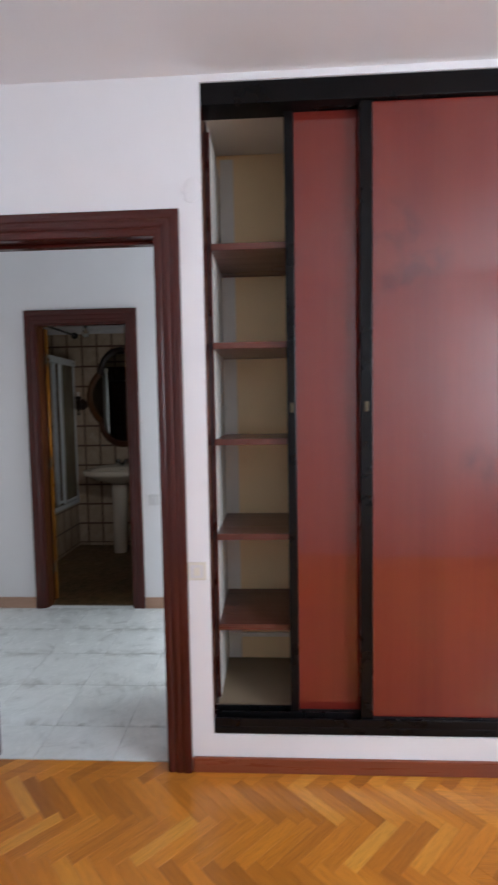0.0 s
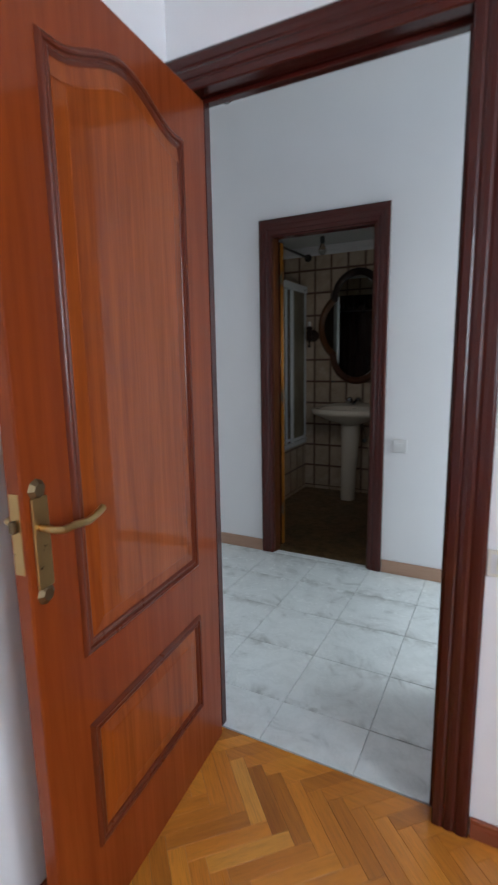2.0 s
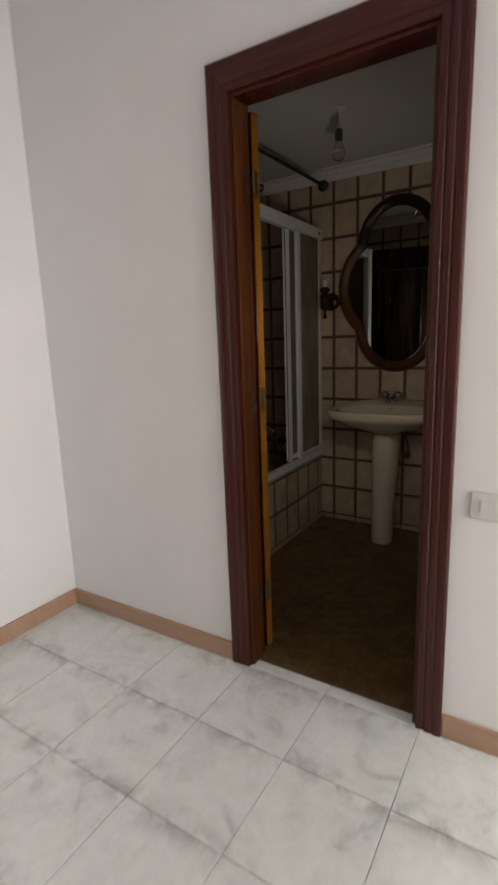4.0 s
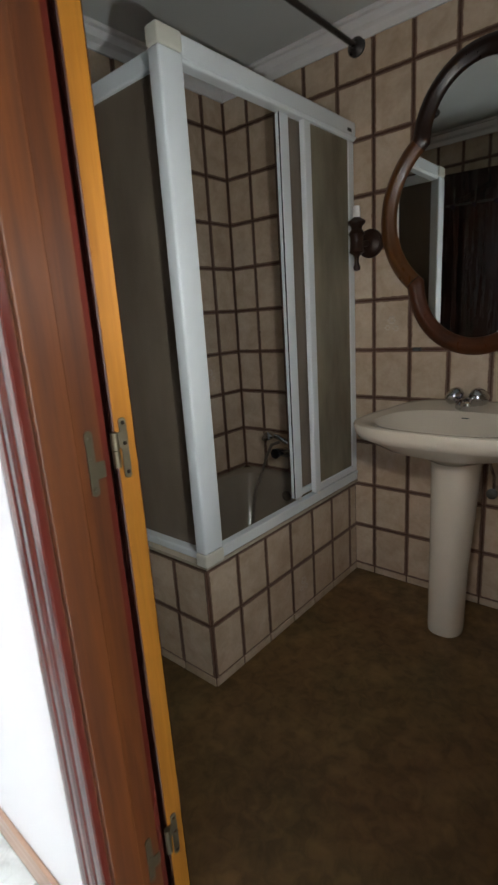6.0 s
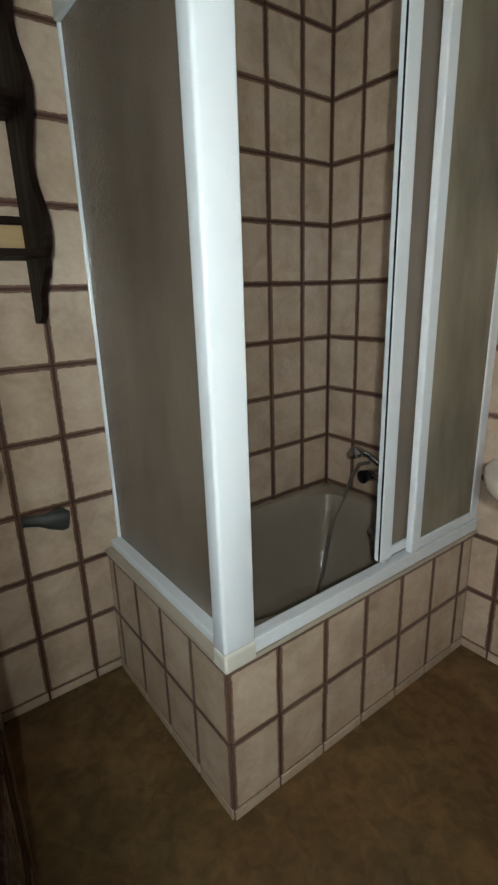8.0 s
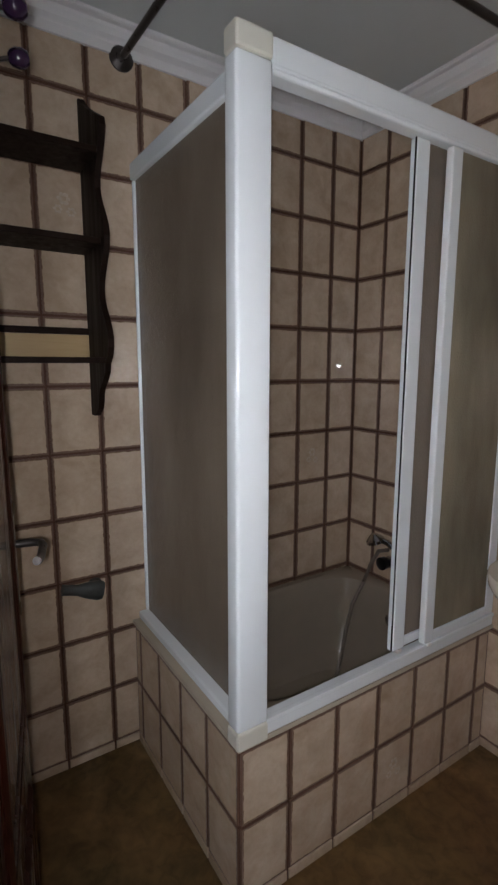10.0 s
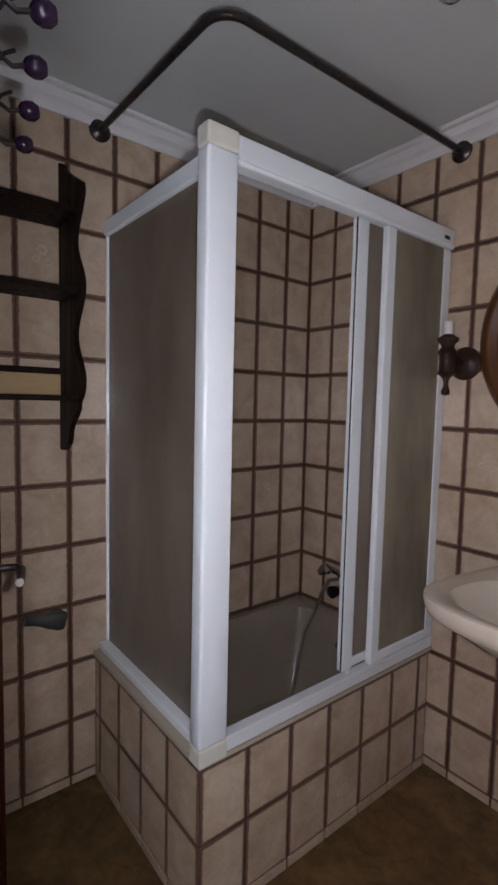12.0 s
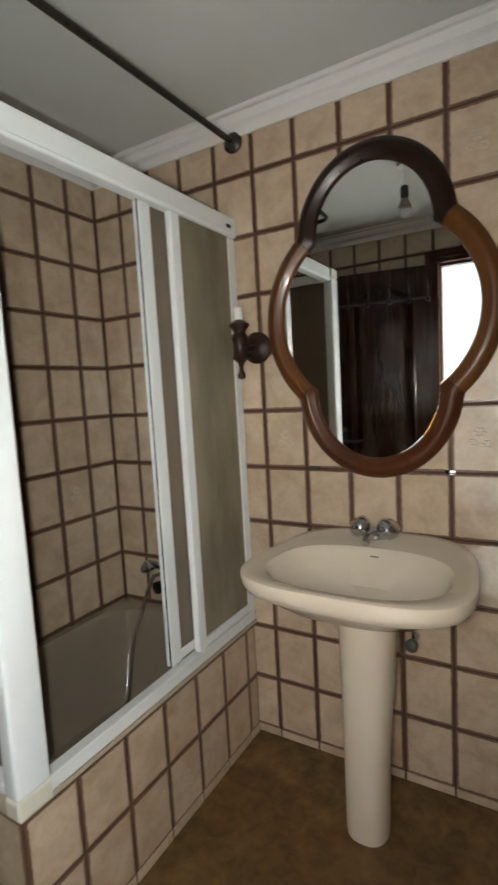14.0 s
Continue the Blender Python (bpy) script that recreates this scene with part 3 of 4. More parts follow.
def relief(outline, steps, face, sign, cap):
    """Loops of an outline (s, z) stepped in and out from a door's face."""
    bm = bmesh.new()
    loops = [[bm.verts.new((p[0], face + sign * hgt, p[1])) for p in inset(outline, d)] for d, hgt in steps]
    for a, b in zip(loops, loops[1:]):
        for k in range(len(a)):
            bm.faces.new((a[k], a[(k + 1) % len(a)], b[(k + 1) % len(a)], b[k]))
    if cap:
        bm.faces.new(loops[-1])
    return bm


def arched(s0, s1, z0, z1, rise):
    """A panel outline with a swept arch at its head."""
    pts = [(s0, z0), (s1, z0), (s1, z1)]
    n = 20
    for k in range(1, n):
        f = 1 - k / n
        g = min(f, 1 - f) * 2
        bulge = 0.0 if g < 0.18 else math.sin((g - 0.18) / 0.82 * math.pi / 2) ** 1.6
        pts.append((s0 + (s1 - s0) * f, z1 + rise * bulge))
    return pts + [(s0, z1)]


MOULD = [(0.0, 0.0), (0.003, 0.006), (0.008, 0.009), (0.013, 0.007), (0.015, 0.003), (0.020, 0.003), (0.023, 0.006), (0.027, 0.004), (0.030, 0.0005)]


def door_leaf(name, m, w, h, t, edge, label, wood=DOORWOOD, mould=DARKMOULD, panel=DOORPANEL, stile=0.108):
    leaf = thing(name, m.translation.x, m.translation.y, 0, label, "door")
    tagged(leaf, kind="structure")
    part("slab", moved(box(0.0, w, 0, t, 0, h, 0.0025), m), wood, leaf)
    for s0, s1 in ((-0.0012, 0.0006), (w - 0.0006, w + 0.0012)):
        part("lipping", moved(box(s0, s1, 0.003, t - 0.003, 0.004, h - 0.004), m), edge, leaf, "paler varnished wood edge")
    for face, sign in ((0, -1), (t, 1)):
        for outline in (arched(0.13, w - stile, 0.672, h - 0.145, 0.062), [(0.13, 0.205), (w - stile, 0.205), (w - stile, 0.515), (0.13, 0.515)]):
            part("moulding", moved(relief(outline, MOULD, face, sign, False), m), mould, leaf, "dark red-brown moulding", smooth=True)
            part("raised_panel", moved(relief(outline, [(0.031, 0.0), (0.034, 0.001), (0.062, 0.004), (0.065, 0.005)], face, sign, True), m), panel, leaf)
    return leaf


def lever_handle(leaf, m, s, z, face, sign, metal=BRASS):
    """A long brass back plate with a bent lever that points to the hinge."""
    lo, hi = sorted((face, face + sign * 0.006))
    plate = part("handle_plate", moved(box(s - 0.019, s + 0.019, lo, hi, z - 0.115, z + 0.058, 0.0028), m), metal, leaf, "brass handle plate")
    for dz in (-0.128, 0.071):
        bm = bmesh.new()
        bmesh.ops.create_cone(bm, cap_ends=True, segments=8, radius1=0.021, radius2=0.012, depth=0.008)
        part("finial", moved(bm, m @ Matrix.Translation((s, face + sign * 0.004, z + dz)) @ pose(0, 0, 0, -90 * sign)), BRASSDARK, plate, "dark scrolled finial")
    spindle = face + sign * 0.05
    part("lever", moved(tube([(s, face, z), (s, face + sign * 0.035, z), (s - 0.006, spindle, z), (s - 0.03, spindle + sign * 0.004, z + 0.002), (s - 0.07, spindle, z - 0.004), (s - 0.105, spindle - sign * 0.004, z + 0.002), (s - 0.122, spindle - sign * 0.006, z + 0.008)], 0.0075), m), metal, plate, smooth=True)


def frame_matrix(x, y, dx, dy):
    return Matrix(((dx, -dy, 0, x), (dy, dx, 0, y), (0, 0, 1, 0), (0, 0, 0, 1)))


dd = Vector((0.09, -0.99594)).normalized()
T1 = 0.036
M1 = frame_matrix(-0.455 - T1 * -dd.y, 2.186 - T1 * dd.x, dd.x, dd.y) @ Matrix.Translation((0, 0, 0.008))
leaf_1 = door_leaf("door_1", M1, 0.742, 1.985, T1, DOORWOOD, "varnished sapele panelled door standing open into the bedroom", stile=0.118)
lever_handle(leaf_1, M1, 0.708, 0.985, T1, 1)
lever_handle(leaf_1, M1, 0.708, 0.985, 0, -1)
lock = part("lock_plate", moved(box(0.742, 0.7448, 0.007, 0.029, 0.905, 1.055, 0.001), M1), BRASS, leaf_1, "brass lock plate on the door's edge")
part("latch_bolt", moved(box(0.7445, 0.757, 0.012, 0.024, 0.985, 1.008, 0.003), M1), BRASSDARK, lock)

ang = radians(10.4)
T2 = 0.037
M2 = frame_matrix(-0.968, 3.908, -math.cos(ang), math.sin(ang)) @ Matrix.Translation((0, 0, 0.01))
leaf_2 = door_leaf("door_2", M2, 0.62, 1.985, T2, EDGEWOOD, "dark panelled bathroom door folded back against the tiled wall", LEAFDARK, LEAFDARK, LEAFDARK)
lever_handle(leaf_2, M2, 0.565, 0.975, 0, -1, IRON)


def hinge_plate(length, width):
    """A flat plate with round ends, in the y-z plane, 2 mm thick in x."""
    bm = bmesh.new()
    r = width / 2
    ring = [(r * math.cos(k * math.pi / 8), length / 2 - r + r * math.sin(k * math.pi / 8)) for k in range(9)] + [(-r * math.cos(k * math.pi / 8), -length / 2 + r - r * math.sin(k * math.pi / 8)) for k in range(9)]
    face = bm.faces.new([bm.verts.new((0, y, z)) for y, z in ring])
    grown = bmesh.ops.extrude_face_region(bm, geom=[face])
    for v in grown["geom"]:
        if isinstance(v, bmesh.types.BMVert):
            v.co.x += 0.0022
    bmesh.ops.recalc_face_normals(bm, faces=bm.faces)
    return bm


for z in (0.252, 1.022, 1.762):
    ky = T2 + 0.001
    hinge = part("hinge", moved(tube([(-0.006, ky, z - 0.027), (-0.006, ky, z - 0.0005)], 0.0062, 12), M2), STEEL, leaf_2, "worn brassy steel hinge", smooth=True)
    part("knuckle", moved(tube([(-0.006, ky, z + 0.0005), (-0.006, ky, z + 0.027)], 0.0062, 12), M2), STEEL, hinge, smooth=True)
    part("hinge_leaf", moved(hinge_plate(0.096, 0.012), M2 @ Matrix.Translation((-0.0034, 0.021, z))), STEEL, hinge)
    part("tab", moved(box(-0.0034, -0.0014, 0.026, ky - 0.004, z + 0.001, z + 0.026, 0.0005), M2), STEEL, hinge)
    part("jamb_leaf", moved(hinge_plate(0.102, 0.013), Matrix.Translation((EX0 - 0.0002, TY0 - 0.024, z - 0.003))), STEEL, hinge)
    part("tab", box(EX0, EX0 + 0.002, TY0 - 0.018, TY0 - 0.002, z - 0.028, z - 0.002, 0.0005), STEEL, hinge)
    for dz in (-0.038, 0.008, 0.040):
        part("screw", moved(lathe([(0.0036, 0), (0.0032, 0.0012), (0.0, 0.0015)], 8), M2 @ pose(-0.0034, 0.021, z + dz, 0, -90)), CHROME, hinge)
        part("screw", moved(lathe([(0.0034, 0), (0.003, 0.001), (0.0, 0.0013)], 8), pose(EX0 + 0.002, TY0 - 0.024, z - 0.004 + dz, 0, 90)), STEEL, hinge)

# ---- bedroom window ----
win = tagged(thing("window_1", BX1, 0.15, 0.9, "white framed window with two clear panes", "window"), kind="structure")
for r in ((-0.5, -0.44, 0.9, 2.3), (0.74, 0.8, 0.9, 2.3), (-0.44, 0.74, 0.9, 0.96), (-0.44, 0.74, 2.24, 2.3), (0.12, 0.18, 0.96, 2.24)):
    part("window_frame", box(BX1 + 0.07, BX1 + 0.11, r[0], r[1], r[2], r[3], 0.004), WHITEALU, win)
for a, b in ((-0.44, 0.12), (0.18, 0.74)):
    pane = part("pane", box(BX1 + 0.088, BX1 + 0.094, a, b, 0.96, 2.24), CLEAR, win)
    pane.visible_shadow = False
part("window_sill", box(BX1 - 0.02, BX1 + 0.07, -0.52, 0.82, 0.882, 0.899, 0.004), WHITEALU, win)

# ---- wardrobe ----
ward = thing("sliding_wardrobe", 1.18, 2.4, WZ0, "built-in wardrobe with red-brown sliding doors, one bay open", "wardrobe")
y0 = BY1 + 0.004
part("back_panel", box(WX0, WX1, NICHE, NICHE + 0.015, WZ0, WZ1 + 0.02), LINING, ward, "beige wardrobe lining")
part("side_panel", box(WX0 - 0.011, WX0 + 0.001, BY1 + 0.1205, NICHE, WZ0, WZ1 + 0.02), LININGPALE, ward)
part("side_panel", box(WX1, WX1 + 0.012, BY1 + 0.1205, NICHE, WZ0, WZ1 + 0.02), LININGPALE, ward)
part("top_panel", box(WX0, WX1, BY1 + 0.1205, NICHE, WZ1, WZ1 + 0.02), LININGPALE, ward)
part("base_panel", box(WX0, WX1, BY1 + 0.1205, NICHE, WZ0 - 0.03, WZ0 - 0.001), LINING, ward)
part("plinth", box(WX0 + 0.001, WX1, 2.315, NICHE, WZ0, WZ0 + 0.045, 0.003), BASEBOARD, ward)
part("upright", box(WX0 + 0.0015, WX0 + 0.016, 2.32, NICHE, WZ0 + 0.061, WZ1 - 0.1, 0.002), LININGPALE, ward)
part("divider", box(1.175, 1.195, 2.30, NICHE, WZ0 + 0.061, WZ1, 0.002), SHELFWOOD, ward)
part("reveal_strip", box(WX0 + 0.0005, WX0 + 0.007, BY1 + 0.100, BY1 + 0.135, WZ0 + 0.062, WZ1 - 0.078, 0.002), BLACK, ward)
part("reveal_lining", box(WX0 + 0.0005, WX0 + 0.004, BY1 + 0.002, BY1 + 0.0995, WZ0 + 0.063, WZ1 - 0.078), CASING, ward)
part("edge_strip", box(WX0 + 0.001, WX0 + 0.0165, 2.309, 2.319, WZ0 + 0.07, WZ1 - 0.1, 0.002), CASING, ward)
for z, deep in ((2.008, 0.392), (1.635, 0.396), (1.262, 0.396), (0.886, 0.396), (0.520, 0.396)):
    part("shelf", box(WX0 + 0.017, 1.174, 2.286, 2.286 + deep, z - 0.011, z + 0.014, 0.002), SHELFWOOD, ward, "dark red-brown shelf board")
# added strip on the back, in place of the side panel's visible face
part("corner_strip", box(WX0 + 0.0165, WX0 + 0.078, NICHE - 0.0045, NICHE - 0.0005, WZ0 + 0.046, WZ1 - 0.02), LININGPALE, ward, "pale strip standing in for the side panel")
part("shelf_back_strip", box(WX0 + 0.017, 1.174, NICHE - 0.016, NICHE - 0.005, 0.30, 0.32, 0.002), LININGPALE, ward)
track = part("top_track", box(WX0 + 0.001, WX1 - 0.001, y0, y0 + 0.095, WZ1 - 0.077, WZ1 - 0.001, 0.003), BLACK, ward)
low = part("bottom_track", box(WX0 + 0.001, WX1 - 0.001, y0, y0 + 0.095, WZ0 + 0.001, WZ0 + 0.03, 0.003), BLACK, ward)
for dy in (0.0, 0.042, 0.084):
    part("track_lip", box(WX0 + 0.001, WX1 - 0.001, y0 + dy, y0 + dy + 0.008, WZ0 + 0.031, WZ0 + 0.062, 0.002), BLACK, low)


def sliding_door(x0, x1, y, handle_x, side=0.046):
    d = part("sliding_door", box(x0 + side, x1 - side, y + 0.008, y + 0.022, WZ0 + 0.066, WZ1 - 0.080, 0.001), PANELWOOD, ward, "glossy red-brown sliding door panel")
    for a, b in ((x0, x0 + side), (x1 - side, x1)):
        part("stile", box(a, b, y, y + 0.03, WZ0 + 0.05, WZ1 - 0.0775, 0.004), BLACK, d)
    part("rail", box(x0 + side, x1 - side, y, y + 0.03, WZ0 + 0.05, WZ0 + 0.066, 0.003), BLACK, d)
    pull = part("pull", box(handle_x - 0.007, handle_x + 0.007, y - 0.003, y, 1.375, 1.412, 0.0014), STEEL, d, "small chrome pull")
    return pull


sliding_door(0.708, 1.50, y0 + 0.053, 0.725, 0.034)
sliding_door(0.973, 1.958, y0 + 0.011, 0.996)


def switch(name, m, mat, size, label):
    """A square plate with a rocker; local x across, z up, facing -y."""
    s = thing(name, m.translation.x, m.translation.y, m.translation.z, label, "light switch")
    part("plate", moved(box(-size / 2, size / 2, -0.009, 0, -size / 2, size / 2, 0.003), m), mat, s)
    part("rocker", moved(box(-size * 0.17, size * 0.17, -0.013, -0.009, -size * 0.22, size * 0.22, 0.0015), m), mat, s)
    part("bezel", moved(box(-size * 0.36, size * 0.36, -0.0098, -0.009, -size * 0.36, size * 0.36, 0.0003), m), SWITCHW, s)
    return s


switch("light_switch", pose(0.361, BY1, 0.787), SWITCH, 0.068, "ivory plastic light switch on the white wall")
switch("light_switch", pose(-0.182, HY1, 0.776), SWITCHW, 0.078, "white plastic light switch beside the bathroom doorway")

switch("light_switch", pose(HX0, 3.34, 0.81, 0, 0, 90), SWITCHW, 0.075, "white plastic light switch beside the side room's doorway")


def pendant_bulb(x, y, zb, top, label, holder):
    e = thing("hanging_bulb", x, y, top, label, "light bulb")
    part("cord", tube([(x, y, top), (x + 0.006, y, (top + zb) / 2 + 0.06), (x, y, zb + 0.13)], 0.003, 6), WHITEPL, e)
    part("rose", moved(lathe([(0.03, -0.012), (0.03, -0.004), (0.02, 0)], 16), pose(x, y, top)), WHITEPL, e)
    part("socket", moved(lathe([(0.012, 0.135), (0.017, 0.13), (0.018, 0.095), (0.015, 0.08)]), pose(x, y, zb)), holder, e, smooth=True)
    part("glass_bulb", moved(lathe([(0.013, 0.09), (0.016, 0.075), (0.027, 0.05), (0.03, 0.03), (0.026, 0.012), (0.014, 0.002), (0.0, 0.0)], 24), pose(x, y, zb)), BULBGLASS, e, smooth=True)
    return e


pendant_bulb(-0.845, 3.0, 2.40, HH, "clear glass bulb hanging on a short cord in the hall", GREYMETAL)
pendant_bulb(-0.975, 4.66, 2.048, TH, "unlit clear bulb hanging on a short cord in the bathroom", GREYMETAL)

# ---- bathtub and shower screen ----
def super_loop(bm, cx, cy, a, b, n, z, steps=48):
    out = []
    for k in range(steps):
        th = 2 * math.pi * (k + 0.5) / steps
        c, s = math.cos(th), math.sin(th)
        out.append(bm.verts.new((cx + a * math.copysign(abs(c) ** (2 / n), c), cy + b * math.copysign(abs(s) ** (2 / n), s), z if not callable(z) else z(cy + b * math.copysign(abs(s) ** (2 / n), s)))))
    return out


def lofted(loops_of, cap_last=True, cap_first=False):
    bm = bmesh.new()
    loops = [super_loop(bm, *r) for r in loops_of]
    for p, q in zip(loops, loops[1:]):
        for k in range(len(p)):
            bm.faces.new((p[k], p[(k + 1) % len(p)], q[(k + 1) % len(q)], q[k]))
    if cap_last:
        bm.faces.new(loops[-1])
    if cap_first:
        bm.faces.new(loops[0][::-1])
    return bm


tcx, tcy, ta, tb = (TX0 - 1.472) / 2, (4.49 + TY1) / 2, (-1.472 - TX0) / 2 - 0.001, (TY1 - 4.49) / 2 - 0.001
tub = thing("bathtub", tcx, tcy, 0, "small greige enamel bathtub behind the shower screen", "bathtub")
part("basin", lofted([(tcx, tcy, ta, tb, 40, FZ), (tcx, tcy, ta, tb, 40, 0.418), (tcx, tcy, ta - 0.004, tb - 0.004, 30, 0.424), (tcx, tcy, ta - 0.03, tb - 0.035, 7, 0.424), (tcx, tcy, ta - 0.042, tb - 0.05, 5.5, 0.412),
                      (tcx, tcy, ta - 0.055, tb - 0.075, 5, 0.33), (tcx, tcy, ta - 0.08, tb - 0.12, 4.5, 0.12), (tcx, tcy, ta - 0.12, tb - 0.17, 4, 0.065), (tcx, tcy, ta * 0.4, tb * 0.4, 3, 0.055)], True, True), TUBMAT, tub, smooth=True)
part("drain", moved(lathe([(0.0, 0.056), (0.025, 0.056), (0.028, 0.059), (0.0, 0.06)]), pose(tcx, tcy + 0.2, 0)), CHROME, tub)
structure("trim_tub_ledge", boxes((-1.47, -1.398, 4.428, TY1, 0.4405, 0.4525), (TX0, -1.47, 4.428, 4.49, 0.4405, 0.4525)), SEAL, "pale stained sealing ledge on the tub's edge", "trim")

screen = thing("shower_screen", -1.42, 4.46, 0.4525, "white framed shower screen with smoked acrylic panels", "shower screen")
PZ0, PZ1 = 0.453, 1.935
ZB, ZT = 0.49, 1.868
post = part("corner_post", box(-1.432, -1.386, 4.418, 4.502, PZ0 + 0.045, PZ1 - 0.048, 0.008, 3), WHITEALU, screen, smooth=True)
part("cap", box(-1.433, -1.3855, 4.4175, 4.5025, PZ0, PZ0 + 0.0445, 0.006), CREAM, post, "yellowed plastic corner cap")
part("cap", box(-1.433, -1.3855, 4.4175, 4.5025, PZ1 - 0.0475, PZ1, 0.006), CREAM, post, "yellowed plastic corner cap")
rail = part("bottom_rail", box(-1.438, -1.398, 4.504, TY1 - 0.002, PZ0, ZB, 0.006), WHITEALU, screen)
part("lip", box(-1.410, -1.396, 4.504, TY1 - 0.002, ZB - 0.006, ZB + 0.006, 0.002), WHITEALU, rail)
part("bottom_rail", box(TX0 + 0.001, -1.434, 4.450, 4.498, PZ0, ZB - 0.010, 0.005), WHITEALU, screen)
rail = part("top_rail", box(-1.436, -1.392, 4.504, TY1 - 0.002, ZT, ZT + 0.066, 0.006), WHITEALU, screen)
part("lip", box(-1.396, -1.389, 4.504, TY1 - 0.002, ZT + 0.008, ZT + 0.016, 0.002), WHITEALU, rail)
part("maker_badge", box(-1.392, -1.3905, 5.37, 5.40, ZT + 0.025, ZT + 0.037), BLACK, rail)
part("top_rail", box(TX0 + 0.001, -1.434, 4.468, 4.498, ZT + 0.002, ZT + 0.05, 0.005), WHITEALU, screen)
part("wall_stile", box(-1.436, -1.402, TY1 - 0.046, TY1 - 0.002, ZB + 0.0065, ZT - 0.0005, 0.004), WHITEALU, screen)
part("wall_stile", box(TX0 + 0.001, TX0 + 0.011, 4.474, 4.494, ZB - 0.0095, ZT + 0.0015, 0.003), WHITEALU, screen)
part("acrylic_panel", box(TX0 + 0.011, -1.432, 4.483, 4.487, ZB - 0.012, ZT + 0.002), ACRYLIC, screen, "smoked textured acrylic panel")


def sliding_panel(y0, y1, x, stile, low, sheet):
    p = part("sliding_panel", box(x - 0.002, x + 0.002, y0 + stile, y1, low + 0.03, ZT - 0.002), sheet, screen, "smoked textured acrylic panel")
    part("stile", box(x - 0.010, x + 0.012, y0, y0 + stile, low, ZT - 0.0005, 0.004), WHITEALU, p)
    part("rail", box(x - 0.009, x + 0.009, y0 + stile, y1, low + 0.002, low + 0.03, 0.003), WHITEALU, p)
    if sheet is ACRYLIC:
        part("seal", box(x + 0.006, x + 0.0105, y0 - 0.0018, y0 - 0.0003, low + 0.004, ZT - 0.001), BLACK, p, "thin black rubber seal")
    part("roller", box(x - 0.006, x + 0.014, y0 + stile * 0.4, y0 + stile * 0.8, low - 0.012, low, 0.003), WHITEPL, p)


sliding_panel(4.951, 5.10, -1.423, 0.050, 0.508, ACRYLIC)
sliding_panel(5.069, TY1 - 0.05, -1.406, 0.042, 0.500, ACRYLICPALE)

shower = thing("hand_shower", -1.84, TY1, 0.6, "chrome bath mixer with hand shower and hose", "shower")
part("mixer_body", moved(tube([(-0.075, 0, 0), (0.075, 0, 0)], 0.022, 14), pose(-1.74, 5.385, 0.545)), CHROME, shower, smooth=True)
for dx in (-0.07, 0.07):
    part("tap_knob", moved(lathe([(0.012, 0), (0.024, 0.006), (0.026, 0.028), (0.016, 0.034)]), pose(-1.74 + dx, 5.37, 0.545, 90)), BLACK, shower, "dark tap knob", smooth=True)
    part("wall_union", tube([(-1.74 + dx, 5.385, 0.545), (-1.74 + dx, TY1, 0.545)], 0.014), CHROME, shower, smooth=True)
part("shower_head", moved(lathe([(0.012, 0.03), (0.022, 0.022), (0.036, 0.008), (0.037, -0.004), (0.0, -0.006)]), pose(-1.845, 5.345, 0.628, 14, -12)), CHROME, shower, smooth=True)
part("shower_handle", tube([(-1.845, 5.345, 0.64), (-1.80, 5.36, 0.632), (-1.755, 5.38, 0.60)], 0.012), CHROME, shower, smooth=True)
part("hose", tube([(-1.80, 5.37, 0.60), (-1.84, 5.36, 0.585), (-1.872, 5.352, 0.52), (-1.892, 5.335, 0.44), (-1.895, 5.28, 0.36), (-1.885, 5.24, 0.26), (-1.87, 5.2, 0.16), (-1.865, 5.17, 0.085)], 0.008, 8), HOSE, shower, smooth=True)
part("overflow", moved(lathe([(0.0, 0.0), (0.026, 0.0), (0.026, 0.006), (0.0, 0.008)]), pose(-1.75, 5.347, 0.33, 90)), CHROME, shower)

rod = thing("curtain_rod", -1.4, 4.455, 2.195, "dark bronze bent shower curtain rod below the ceiling", "curtain rod")
bend = [(-1.468 + 0.07 * math.sin(k * math.pi / 16), 4.525 - 0.07 * math.cos(k * math.pi / 16), 2.186) for k in range(9)]
part("tube", tube([(TX0, 4.455, 2.20)] + bend + [(-1.385, TY1, 2.19)], 0.0105, 12), IRON, rod, smooth=True)
part("flange", moved(lathe([(0.036, 0), (0.036, 0.006), (0.026, 0.014), (0.014, 0.022)]), pose(TX0, 4.455, 2.20, 0, 90)), IRON, rod, smooth=True)
part("flange", moved(lathe([(0.036, 0), (0.036, 0.006), (0.026, 0.014), (0.014, 0.022)]), pose(-1.385, TY1, 2.19, 90)), IRON, rod, smooth=True)

# ---- basin ----
sx, sy, sa, sb = -0.889, 5.182, 0.318, 0.254
sink = thing("pedestal_sink", sx, sy, 0, "beige ceramic pedestal washbasin with rounded corners", "sink")


def basin_loop(bm, cy, a, b, n, z, taper, rise, steps=64):
    """A rounded outline, narrower towards the wall, whose back edge may rise."""
    out = []
    for k in range(steps):
        th = 2 * math.pi * (k + 0.5) / steps
        c, q = math.cos(th), math.sin(th)
        y = cy + b * math.copysign(abs(q) ** (2 / n), q)
        t = (y - cy + b) / (2 * b)
        bow = 0.014 * (1 - abs(c) ** 2) * max(0.0, -q)
        out.append(bm.verts.new((sx + a * math.copysign(abs(c) ** (2 / n), c) * (1 - taper * t * t), y - bow, z + rise * max(0.0, t - 0.7) / 0.3)))
    return out


